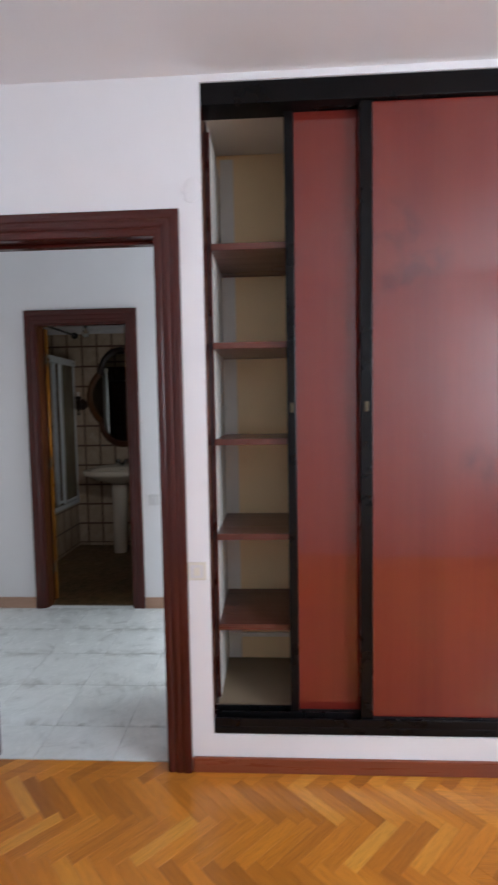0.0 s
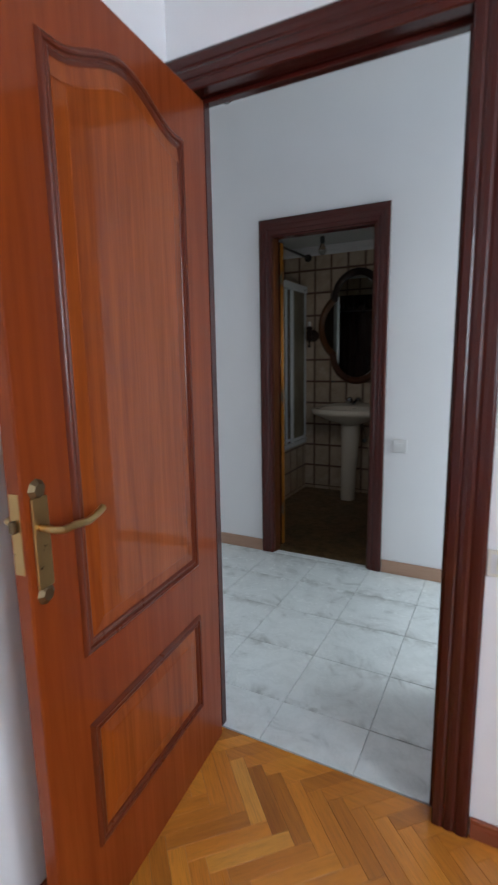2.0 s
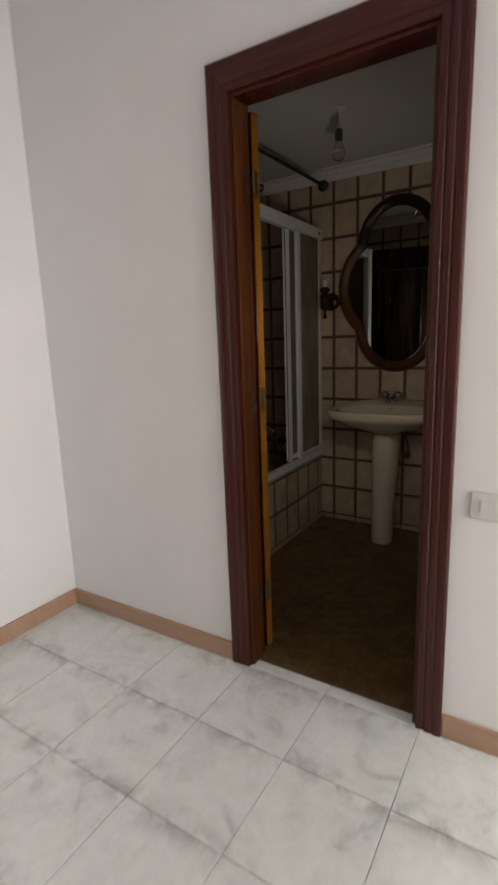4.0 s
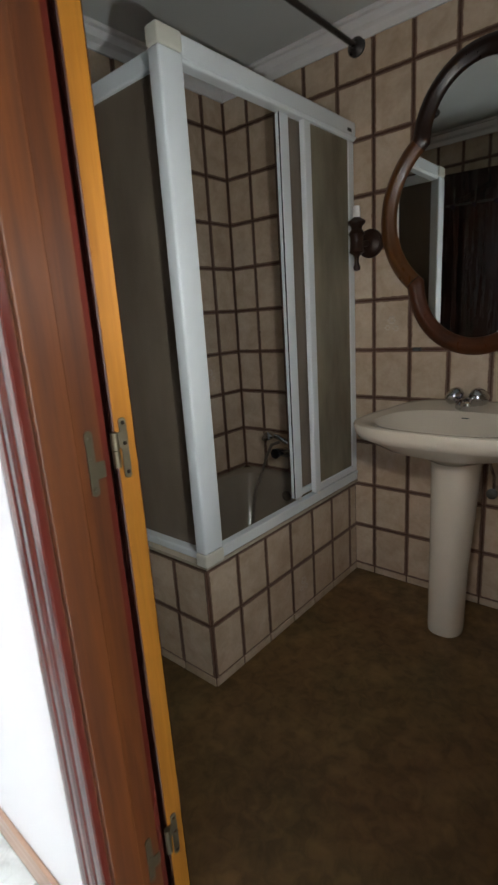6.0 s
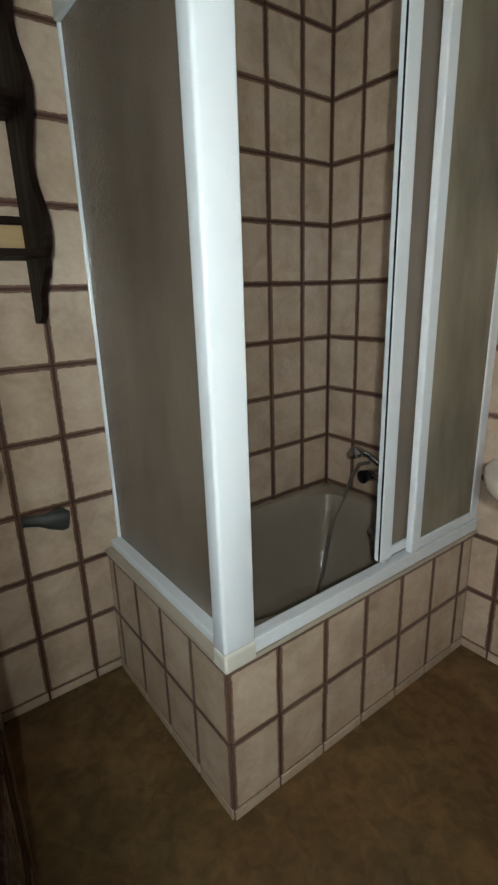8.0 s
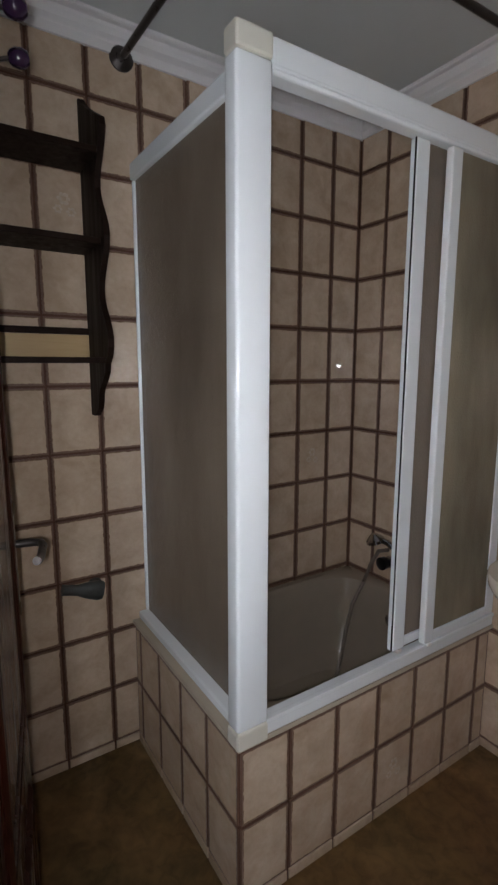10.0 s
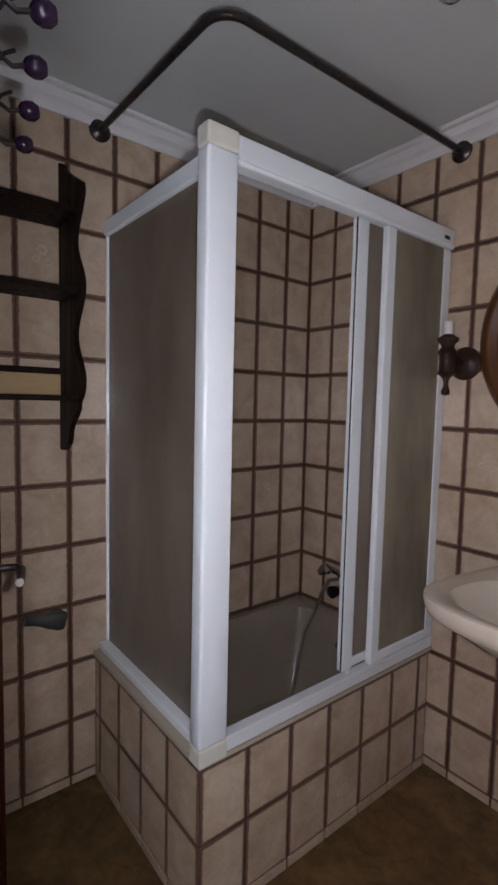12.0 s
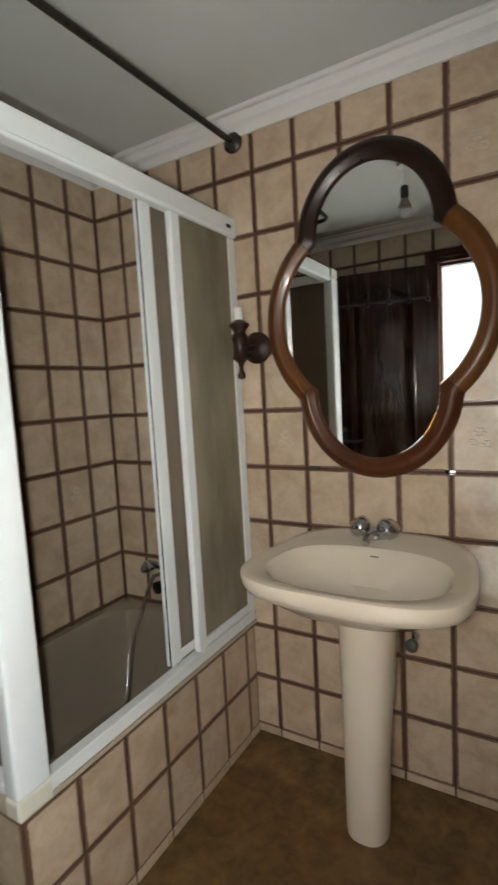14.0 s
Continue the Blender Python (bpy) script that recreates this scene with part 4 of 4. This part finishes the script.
bm = bmesh.new()
rows = [(5.22, 0.080, 0.078, 2.2, 0.672, 0, 0), (5.21, 0.13, 0.115, 2.4, 0.70, 0, 0), (5.19, 0.235, 0.20, 2.8, 0.738, 0.1, 0), (sy, sa - 0.026, sb - 0.022, 3.4, 0.775, 0.17, 0), (sy, sa - 0.012, sb - 0.010, 3.7, 0.784, 0.17, 0),
        (sy, sa - 0.004, sb - 0.004, 3.8, 0.800, 0.17, 0.004), (sy, sa, sb, 3.8, 0.824, 0.17, 0.012), (sy, sa - 0.002, sb - 0.002, 3.8, 0.832, 0.17, 0.016), (sy, sa - 0.008, sb - 0.008, 3.7, 0.835, 0.17, 0.018), (sy - 0.006, sa - 0.026, sb - 0.026, 3.5, 0.833, 0.17, 0.02),
        (sy - 0.046, sa - 0.062, sb - 0.086, 2.9, 0.829, 0.10, 0.004), (sy - 0.047, sa - 0.070, sb - 0.094, 2.8, 0.820, 0.10, 0), (sy - 0.045, sa - 0.095, sb - 0.108, 2.6, 0.775, 0.08, 0), (sy - 0.035, sa - 0.15, sb - 0.15, 2.3, 0.730, 0.05, 0), (sy - 0.02, 0.03, 0.03, 2.0, 0.714, 0, 0)]
loops = [basin_loop(bm, *r) for r in rows]
for p, q in zip(loops, loops[1:]):
    for k in range(64):
        bm.faces.new((p[k], p[(k + 1) % 64], q[(k + 1) % 64], q[k]))
bm.faces.new(loops[0][::-1])
bm.faces.new(loops[-1])
part("bowl", bm, CERAMIC, sink, smooth=True)
part("pedestal", lofted([(-0.903, 5.212, 0.062, 0.070, 2.4, FZ), (-0.903, 5.212, 0.064, 0.072, 2.4, 0.01), (-0.899, 5.208, 0.066, 0.074, 2.4, 0.25), (-0.890, 5.205, 0.074, 0.080, 2.4, 0.45), (-0.886, 5.21, 0.082, 0.086, 2.4, 0.66), (-0.886, 5.21, 0.092, 0.09, 2.4, 0.715)], True, True), CERAMIC, sink, smooth=True)
part("drain", moved(lathe([(0.0, 0.712), (0.022, 0.713), (0.024, 0.716), (0.0, 0.717)]), pose(sx, sy - 0.02, 0)), CHROME, sink)
part("maker_mark", moved(box(-0.013, 0.013, -0.0003, 0.0003, -0.0022, 0.0022), pose(-0.885, 5.288, 0.812, -40)), GREYMETAL, sink)
tap = thing("basin_mixer", -0.905, 5.375, 0.845, "chrome two-knob mixer tap on the washbasin", "tap")
part("base", moved(lathe([(0.026, 0), (0.026, 0.008), (0.022, 0.02), (0.02, 0.034), (0.0, 0.036)]), pose(-0.905, 5.375, 0.842)), CHROME, tap, smooth=True)
for dx, lift_z in ((-0.045, 0.028), (0.045, 0.02)):
    part("knob", moved(lathe([(0.016, -0.026), (0.020, -0.005), (0.033, 0.002), (0.037, 0.016), (0.036, 0.026), (0.030, 0.036), (0.017, 0.042), (0.0, 0.043)], 10), pose(-0.905 + dx * 0.75, 5.365, 0.868, 14, 40 if dx > 0 else -40)), CHROME, tap, smooth=True)
part("spout", tube([(-0.905, 5.37, 0.855), (-0.905, 5.335, 0.872), (-0.905, 5.29, 0.868), (-0.905, 5.268, 0.855)], 0.012), CHROME, tap, smooth=True)
valve = thing("angle_valve", -0.80, TY1, 0.512, "small chrome angle valve under the washbasin", "valve")
part("body", tube([(-0.80, TY1, 0.512), (-0.80, 5.375, 0.512)], 0.012), CHROME, valve, smooth=True)
part("knob", moved(lathe([(0.010, 0), (0.019, 0.004), (0.020, 0.018), (0.012, 0.024)]), pose(-0.80, 5.378, 0.512, 90)), GREYMETAL, valve, smooth=True)
part("supply_pipe", tube([(-0.80, 5.395, 0.512), (-0.803, 5.395, 0.57), (-0.84, 5.38, 0.70)], 0.006, 8), CHROME, valve, smooth=True)

# ---- mirror ----
mcx, mcz = -0.907, 1.545
LOBES = ((1.790, 0.247, 0.270), (1.545, 0.372, 0.362), (1.310, 0.259, 0.284))


def outline_at(th, shrink):
    """The reach of the three overlapping lobes from the mirror's middle."""
    best, c, s = 0.0, math.cos(th), math.sin(th)
    for cz, a, b in LOBES:
        a, b, o = a - shrink, b - shrink, cz - mcz
        qa, qb, qc = (c / a) ** 2 + (s / b) ** 2, -2 * s * o / b ** 2, (o / b) ** 2 - 1
        disc = qb * qb - 4 * qa * qc
        if disc > 0:
            best = max(best, (-qb + math.sqrt(disc)) / (2 * qa))
    return best


def mirror_loops(steps, n=144, cap=False, span=(0, 144)):
    bm = bmesh.new()
    loops = []
    for shrink, out in steps:
        loops.append([bm.verts.new((mcx + outline_at(2 * math.pi * k / n, shrink) * math.cos(2 * math.pi * k / n), TY1 - out, mcz + outline_at(2 * math.pi * k / n, shrink) * math.sin(2 * math.pi * k / n))) for k in range(n)])
    for p, q in zip(loops, loops[1:]):
        for k in range(*span):
            bm.faces.new((p[k % n], p[(k + 1) % n], q[(k + 1) % n], q[k % n]))
    if cap:
        bm.faces.new(loops[-1])
    bmesh.ops.delete(bm, geom=[v for v in bm.verts if not v.link_faces], context="VERTS")
    return bm


mirror = thing("wall_mirror", mcx, TY1, 1.03, "lobed wall mirror in a polished brown wooden frame", "mirror")
RAIL = [(0.0, 0.0), (0.0, 0.012), (0.004, 0.020), (0.012, 0.026), (0.020, 0.034), (0.032, 0.037), (0.042, 0.033), (0.050, 0.025), (0.055, 0.024), (0.064, 0.016), (0.066, 0.008)]
for span, wood, said in (((-18, 19), MIRRORSIDE, "brown frame side, lightened as by reflections"), ((19, 53), MIRRORTOP, "near-black brown frame top"), ((53, 90), MIRRORSIDE, "brown frame side, lightened as by reflections"), ((90, 126), MIRRORWOOD, "red-brown frame bottom")):
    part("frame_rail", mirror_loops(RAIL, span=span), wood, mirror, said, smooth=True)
part("mirror_glass", mirror_loops([(0.064, 0.006), (0.064, 0.0115), (0.0665, 0.012)], cap=True), MIRROR, mirror, "silvered mirror glass")
for th in (0.83, math.pi - 0.83, -0.787, math.pi + 0.787):
    r0, r1 = outline_at(th, 0.066), outline_at(th, 0.0)
    c, s = math.cos(th), math.sin(th)
    part("joint", tube([(mcx + r * c, TY1 - o, mcz + r * s) for r, o in ((r1 + 0.001, 0.006), (r1 - 0.012, 0.0275), (r1 - 0.032, 0.0382), (r1 - 0.05, 0.027), (r0, 0.012))], 0.0022, 6), DARKWOOD, mirror, "dark joint line in the frame")

# ---- clips of a lost glass shelf ----
for x, metal in ((-1.128, GREYMETAL), (-0.690, CHROME)):
    clip = thing("shelf_clip", x, TY1, 1.05, "small worn metal clip fixed on tiles beneath the mirror", "clip", "clips under the mirror")
    part("plate", box(x - 0.017, x + 0.017, TY1 - 0.004, TY1, 1.043, 1.057, 0.0015), metal, clip, smooth=True)
    part("lip", box(x - 0.014, x + 0.014, TY1 - 0.013, TY1 - 0.0042, 1.043, 1.047, 0.0012), metal, clip, smooth=True)

# ---- sconce ----
sconce = thing("wall_sconce", -1.33, TY1, 1.48, "turned dark wooden candle sconce without its shade", "wall lamp")
part("rosette", moved(lathe([(0.056, 0), (0.056, 0.008), (0.048, 0.014), (0.050, 0.020), (0.036, 0.030), (0.026, 0.034), (0.014, 0.036)], 28), pose(-1.33, TY1, 1.478, 90)), DARKWOOD, sconce, smooth=True)
part("arm", tube([(-1.33, 5.41, 1.478), (-1.327, 5.36, 1.470), (-1.322, 5.30, 1.476)], 0.012), DARKWOOD, sconce, smooth=True)
part("turned_body", moved(lathe([(0.0, 1.366), (0.012, 1.370), (0.014, 1.382), (0.009, 1.392), (0.007, 1.404), (0.010, 1.420), (0.020, 1.430), (0.030, 1.436), (0.026, 1.444), (0.024, 1.47), (0.026, 1.496), (0.031, 1.502), (0.026, 1.512),
                                    (0.020, 1.520), (0.022, 1.530), (0.033, 1.540), (0.034, 1.548), (0.022, 1.556), (0.014, 1.562)], 24), pose(-1.32, 5.30, 0)), DARKWOOD, sconce, smooth=True)
part("lamp_holder", moved(lathe([(0.014, 1.560), (0.0145, 1.600), (0.011, 1.603), (0.0, 1.603)]), pose(-1.32, 5.30, 0)), WHITEPL, sconce, "white lamp holder", smooth=True)

# ---- shelf on the left wall ----
rack = thing("wall_shelf", TX0, 4.12, 1.15, "dark wooden wall shelf with wavy side boards, empty", "shelf")


def wavy_side(y0, y1):
    """A side board with a waved front edge and a tapered foot."""
    prof = []
    for k in range(41):
        z = 1.165 + (2.055 - 1.165) * k / 40
        d = 0.165 + 0.032 * math.cos((z - 1.38) / 0.275 * 2 * math.pi)
        if z < 1.335:
            d = 0.035 + 0.135 * max(0.0, (z - 1.165) / 0.17) ** 0.8 + 0.012 * math.sin((z - 1.165) * 60)
        if z > 1.94:
            d = d * (1 - (z - 1.94) / 0.115 * 0.92)
        prof.append((TX0 + max(0.012, d), z))
    outline = [(TX0, 1.165)] + prof + [(TX0, 2.055)]
    bm = bmesh.new()
    a = [bm.verts.new((x, y0, z)) for x, z in outline]
    b = [bm.verts.new((x, y1, z)) for x, z in outline]
    for k in range(len(a)):
        j = (k + 1) % len(a)
        bm.faces.new((a[k], a[j], b[j], b[k]))
    bm.faces.new(a[::-1])
    bm.faces.new(b)
    return bm


for y in (3.905, 4.322):
    part("side_board", wavy_side(y, y + 0.016), SHELFDARK, rack, smooth=False)
for z in (1.862, 1.636, 1.322):
    part("shelf_board", box(TX0 + 0.001, TX0 + 0.17, 3.9215, 4.3215, z, z + 0.016, 0.002), SHELFDARK, rack)
part("drawer_front", box(TX0 + 0.001, TX0 + 0.012, 3.9215, 4.3215, 1.339, 1.405, 0.002), PALEWOOD, rack, "pale plywood strip")
part("rail", box(TX0 + 0.001, TX0 + 0.02, 3.9215, 4.3215, 1.406, 1.425, 0.003), SHELFDARK, rack)

# ---- small fittings ----
roll = thing("toilet_roll_holder", TX0, 4.305, 0.61, "tarnished grey toilet roll holder on the tiles", "holder")
part("wall_plate", moved(lathe([(0.024, 0), (0.024, 0.008), (0.018, 0.03)]), pose(TX0, 4.305, 0.612, 0, 90)), GREYMETAL, roll, smooth=True)
part("arm", moved(lofted([(0, 0, 0.028, 0.018, 2.3, 0.0), (0, 0.0, 0.032, 0.020, 2.3, 0.015), (0, 0, 0.026, 0.017, 2.3, 0.05), (0, 0, 0.017, 0.014, 2.2, 0.08), (0, 0, 0.016, 0.014, 2.2, 0.12), (0, 0, 0.018, 0.015, 2.2, 0.126)], True, True),
                  pose(TX0 + 0.042, 4.318, 0.606, 76, 0, 0) @ pose(0, 0, 0, 0, 0, 90)), GREYMETAL, roll, smooth=True)
hooks = thing("door_hook_rack", -1.2, 3.97, 1.8, "bent metal hook rack with purple knobs on the door", "hook rack")
part("bar", moved(tube([(0.06, -0.012, 1.80), (0.56, -0.012, 1.80)], 0.006), M2), IRON, hooks, smooth=True)
for s in (0.055, 0.16, 0.27, 0.39, 0.51):
    part("hook_arm", moved(tube([(s, -0.004, 1.90), (s, -0.012, 1.845), (s, -0.014, 1.80), (s, -0.022, 1.780), (s, -0.036, 1.772), (s, -0.054, 1.778)], 0.0036, 8), M2), IRON, hooks, smooth=True)
    part("hook_brace", moved(tube([(s, -0.013, 1.815), (s, -0.018, 1.838), (s, -0.030, 1.856), (s, -0.046, 1.866)], 0.0032, 8), M2), IRON, hooks, smooth=True)
    part("knob", moved(lathe([(0.006, 0), (0.011, 0.004), (0.0145, 0.012), (0.0145, 0.022), (0.009, 0.030), (0.0, 0.032)], 16), M2 @ pose(s, -0.050, 1.777, 80)), PURPLE, hooks, "glossy purple ceramic knob", smooth=True)

# ---- bathroom tiles ----
PW, PH, Z0, GAP, PROUD = 0.157, 0.2055, 0.0205, 0.0075, 0.005
TILES = {}
DECOR = {"wall_bathroom_sink": ((-1.23, 1.16), (-0.61, 1.98), (-0.61, 1.15), (-0.45, 0.55), (-1.55, 1.75)), "wall_bathroom_left": ((4.30, 1.76), (5.22, 0.94), (4.95, 1.98)), "wall_tub_apron": ((4.98, 0.13),), "wall_bathroom_door": ((-0.2, 1.3),)}
MOTIF = plain("pale_flower_glaze", (0.60, 0.50, 0.395), 0.12, 0.0, 0.3, 120)


def flower_mesh():
    """A low relief spray of petals for the patterned tiles."""
    bm = bmesh.new()
    for fx, fz, size in ((0.0, 0.018, 0.020), (-0.018, -0.012, 0.014), (0.019, -0.016, 0.015)):
        for k in range(6):
            th = k * math.pi / 3
            cx, cz = fx + size * 0.62 * math.cos(th), fz + size * 0.62 * math.sin(th)
            ring = [(cx + size * 0.36 * math.cos(q * math.pi / 4) * (1.3 if k % 2 else 1), cz + size * 0.36 * math.sin(q * math.pi / 4)) for q in range(8)]
            low = [bm.verts.new((x, z, PROUD - 0.0005)) for x, z in ring]
            top = [bm.verts.new((cx + (x - cx) * 0.6, cz + (z - cz) * 0.6, PROUD + 0.0008)) for x, z in ring]
            for q in range(8):
                bm.faces.new((low[q], low[(q + 1) % 8], top[(q + 1) % 8], top[q]))
            bm.faces.new(top)
    return mesh_of("flower_relief", bm, MOTIF)


FLOWER = flower_mesh()


def tile_mesh(w, h):
    """A glazed tile, face towards +z, with softened edges; the rim attribute marks the toned border."""
    key = (round(w, 3), round(h, 3))
    if key not in TILES:
        a, b = key[0] / 2, key[1] / 2
        verts, rim = [], []
        dim = 1.0 if b > 0.03 else 0.0
        for e, z, r in ((0.0, 0.0, dim), (0.0, PROUD - 0.0014, dim), (0.0014, PROUD, 0.95 * dim), (min(0.010, a * 0.5, b * 0.45), PROUD, 0.0)):
            verts += [(-a + e, -b + e, z), (a - e, -b + e, z), (a - e, b - e, z), (-a + e, b - e, z)]
            rim += [r] * 4
        faces = [(4 * q + k, 4 * q + (k + 1) % 4, 4 * q + 4 + (k + 1) % 4, 4 * q + 4 + k) for q in range(3) for k in range(4)] + [(12, 13, 14, 15)]
        me = bpy.data.meshes.new("tile")
        me.from_pydata(verts, [], faces)
        me.materials.append(TILE)
        me.attributes.new("rim", "FLOAT", "POINT").data.foreach_set("value", rim)
        TILES[key] = me
    return TILES[key]


def tile_wall(parent, place, u0, u1, first, z1, holes=(), rows=range(-1, 12)):
    """Tiles between u0 and u1 with a joint at first; place gives the matrix for a centre (u, z)."""
    k0 = math.floor((u0 - first) / PW)
    for i in range(int((u1 - u0) / PW) + 3):
        a, b = max(u0, first + (k0 + i) * PW), min(u1, first + (k0 + i + 1) * PW)
        if b - a < 0.02:
            continue
        for j in rows:
            c, d = FZ + 0.002 if j == rows[0] else Z0 + j * PH, min(z1, Z0 + (j + 1) * PH)
            if d - c < 0.015:
                continue
            cells = [(a, b, c, d)]
            for h in holes:
                kept = []
                for p, q, r, s in cells:
                    if p < h[1] and q > h[0] and r < h[3] and s > h[2]:
                        kept += [(p, h[0], r, s)] if p < h[0] else []
                        kept += [(h[1], q, r, s)] if q > h[1] else []
                        kept += [(max(p, h[0]), min(q, h[1]), h[3], s)] if s > h[3] else []
                    else:
                        kept.append((p, q, r, s))
                cells = kept
            for p, q, r, s in cells:
                if q - p > 0.02 and s - r > 0.012:
                    gz = GAP if s - r > 0.04 else 0.004
                    ob = new("tile", tile_mesh(q - p - GAP, s - r - gz))
                    ob.parent = parent
                    ob.matrix_basis = place((p + q) / 2, (r + s) / 2)
                    if any(p < du < q and r < dz < s for du, dz in DECOR.get(parent.name, ())):
                        motif = new("flower_relief", FLOWER)
                        motif.parent = ob


def face_matrix(origin, along, normal):
    x, z = Vector(along), Vector(normal)
    y = z.cross(x)
    return lambda u, h: Matrix(((x.x, y.x, z.x, origin[0] + along[0] * u), (x.y, y.y, z.y, origin[1] + along[1] * u), (0, y.z, z.z, h), (0, 0, 0, 1)))


objs = bpy.data.objects
left_place = face_matrix((TX0 - PROUD, 0), (0, 1, 0), (1, 0, 0))
# the tiles over the tub are set slightly askew to the corner
tile_wall(objs["wall_bathroom_left"], lambda u, h: left_place(u, h) @ Matrix.Rotation(radians(1.8 if u > 4.5 else 0.0), 4, "Y"), TY0, TY1, 4.35, TH - 0.02)
tile_wall(objs["wall_bathroom_sink"], face_matrix((0, TY1 + PROUD), (1, 0, 0), (0, -1, 0)), TX0, TX1, -1.316, TH - 0.02)
tile_wall(objs["wall_bathroom_right"], face_matrix((TX1 + PROUD, 0), (0, 1, 0), (-1, 0, 0)), TY0, TY1, 4.35, TH - 0.02)
tile_wall(objs["wall_bathroom_door"], face_matrix((0, TY0 - PROUD), (1, 0, 0), (0, 1, 0)), TX0, TX1, -1.316, TH - 0.02, [(EX0 - 0.02, EX1 + 0.02, -1, EH + 0.02)])
tile_wall(objs["wall_tub_apron"], face_matrix((-1.413, 0), (0, 1, 0), (1, 0, 0)), 4.438, TY1, 4.585, 0.44, (), (-1, 0, 1, 2))
tile_wall(objs["wall_tub_apron"], face_matrix((0, 4.44), (1, 0, 0), (0, -1, 0)), TX0, -1.41, -1.412, 0.44, (), (-1, 0, 1, 2))

# ---- hall tiles ----
def slab_mesh(w, h, thick, material, e=0.0012):
    a, b = w / 2, h / 2
    verts = [(-a, -b, -thick), (a, -b, -thick), (a, b, -thick), (-a, b, -thick), (-a, -b, -e), (a, -b, -e), (a, b, -e), (-a, b, -e), (-a + e, -b + e, 0), (a - e, -b + e, 0), (a - e, b - e, 0), (-a + e, b - e, 0)]
    faces = [(4 * q + k, 4 * q + (k + 1) % 4, 4 * q + 4 + (k + 1) % 4, 4 * q + 4 + k) for q in range(2) for k in range(4)] + [(8, 9, 10, 11)]
    me = bpy.data.meshes.new("slab")
    me.from_pydata(verts, [], faces)
    me.materials.append(material)
    return me


QX, QY, cache = 0.327, 0.326, {}
for i in range(-8, 9):
    for j in range(-2, 5):
        x0, x1 = max(HX0 - 0.45, -0.007 + i * QX), min(2.55, -0.007 + (i + 1) * QX)
        y0, y1 = max(2.228, 2.763 + j * QY), min(3.793, 2.763 + (j + 1) * QY)
        if x1 - x0 < 0.02 or y1 - y0 < 0.02:
            continue
        key = (round(x1 - x0 - 0.0025, 3), round(y1 - y0 - 0.0025, 3))
        cache.setdefault(key, slab_mesh(*key, 0.01, MARBLE))
        ob = new("floor_tile", cache[key])
        ob.parent = objs["floor_hall"]
        ob.matrix_basis = pose((x0 + x1) / 2, (y0 + y1) / 2, 0)

# ---- parquet ----
L, W = 0.235, 0.047
stave = slab_mesh(L - 0.0006, W - 0.0006, 0.012, PARQUET, 0.0004)
turn, c45 = radians(45), math.cos(radians(45))
count, rest_v, rest_f = 0, [], []
rng = random.Random(5)
for i in range(-60, 61):
    for j in range(-10, 11):
        for upright in (False, True):
            u, v = i * W - j * L, i * W + j * L
            cu, cv = (u + W / 2, v + W + L / 2) if upright else (u + L / 2, v + W / 2)
            x, y = (cu + cv) * c45 + 0.55, (cv - cu) * c45 + 1.771 - 4 * L * c45
            if not (BX0 - 0.12 < x < BX1 + 0.12 and BY0 - 0.12 < y < 2.34):
                continue
            reach = (L + W) / 2 * c45
            m = pose(x, y, rng.uniform(-0.0003, 0.0), 0, 0, -45 + (90 if upright else 0))
            if y + reach > 2.222 or y < 1.05 or x > 1.3 or x < -0.46:
                bm = bmesh.new()
                bm.from_mesh(stave)
                bmesh.ops.transform(bm, matrix=m, verts=bm.verts[:])
                for co, no in (((0, 2.222, 0), (0, 1, 0)), ((BX0 + 0.0, 0, 0), (-1, 0, 0)), ((BX1, 0, 0), (1, 0, 0)), ((0, BY0, 0), (0, -1, 0))):
                    bmesh.ops.bisect_plane(bm, geom=bm.verts[:] + bm.edges[:] + bm.faces[:], plane_co=co, plane_no=no, clear_outer=True)
                base = len(rest_v)
                bm.verts.index_update()
                rest_v += [tuple(q.co) for q in bm.verts]
                rest_f += [tuple(base + q.index for q in f.verts) for f in bm.faces]
                bm.free()
            else:
                ob = new("parquet_stave", stave)
                ob.parent = objs["floor_bedroom"]
                ob.matrix_basis = m
me = bpy.data.meshes.new("parquet_rest")
me.from_pydata(rest_v, [], rest_f)
me.materials.append(PARQUET)
rest = new("parquet_rest", me)
rest.parent = objs["floor_bedroom"]
tagged(rest, kind="stuff")
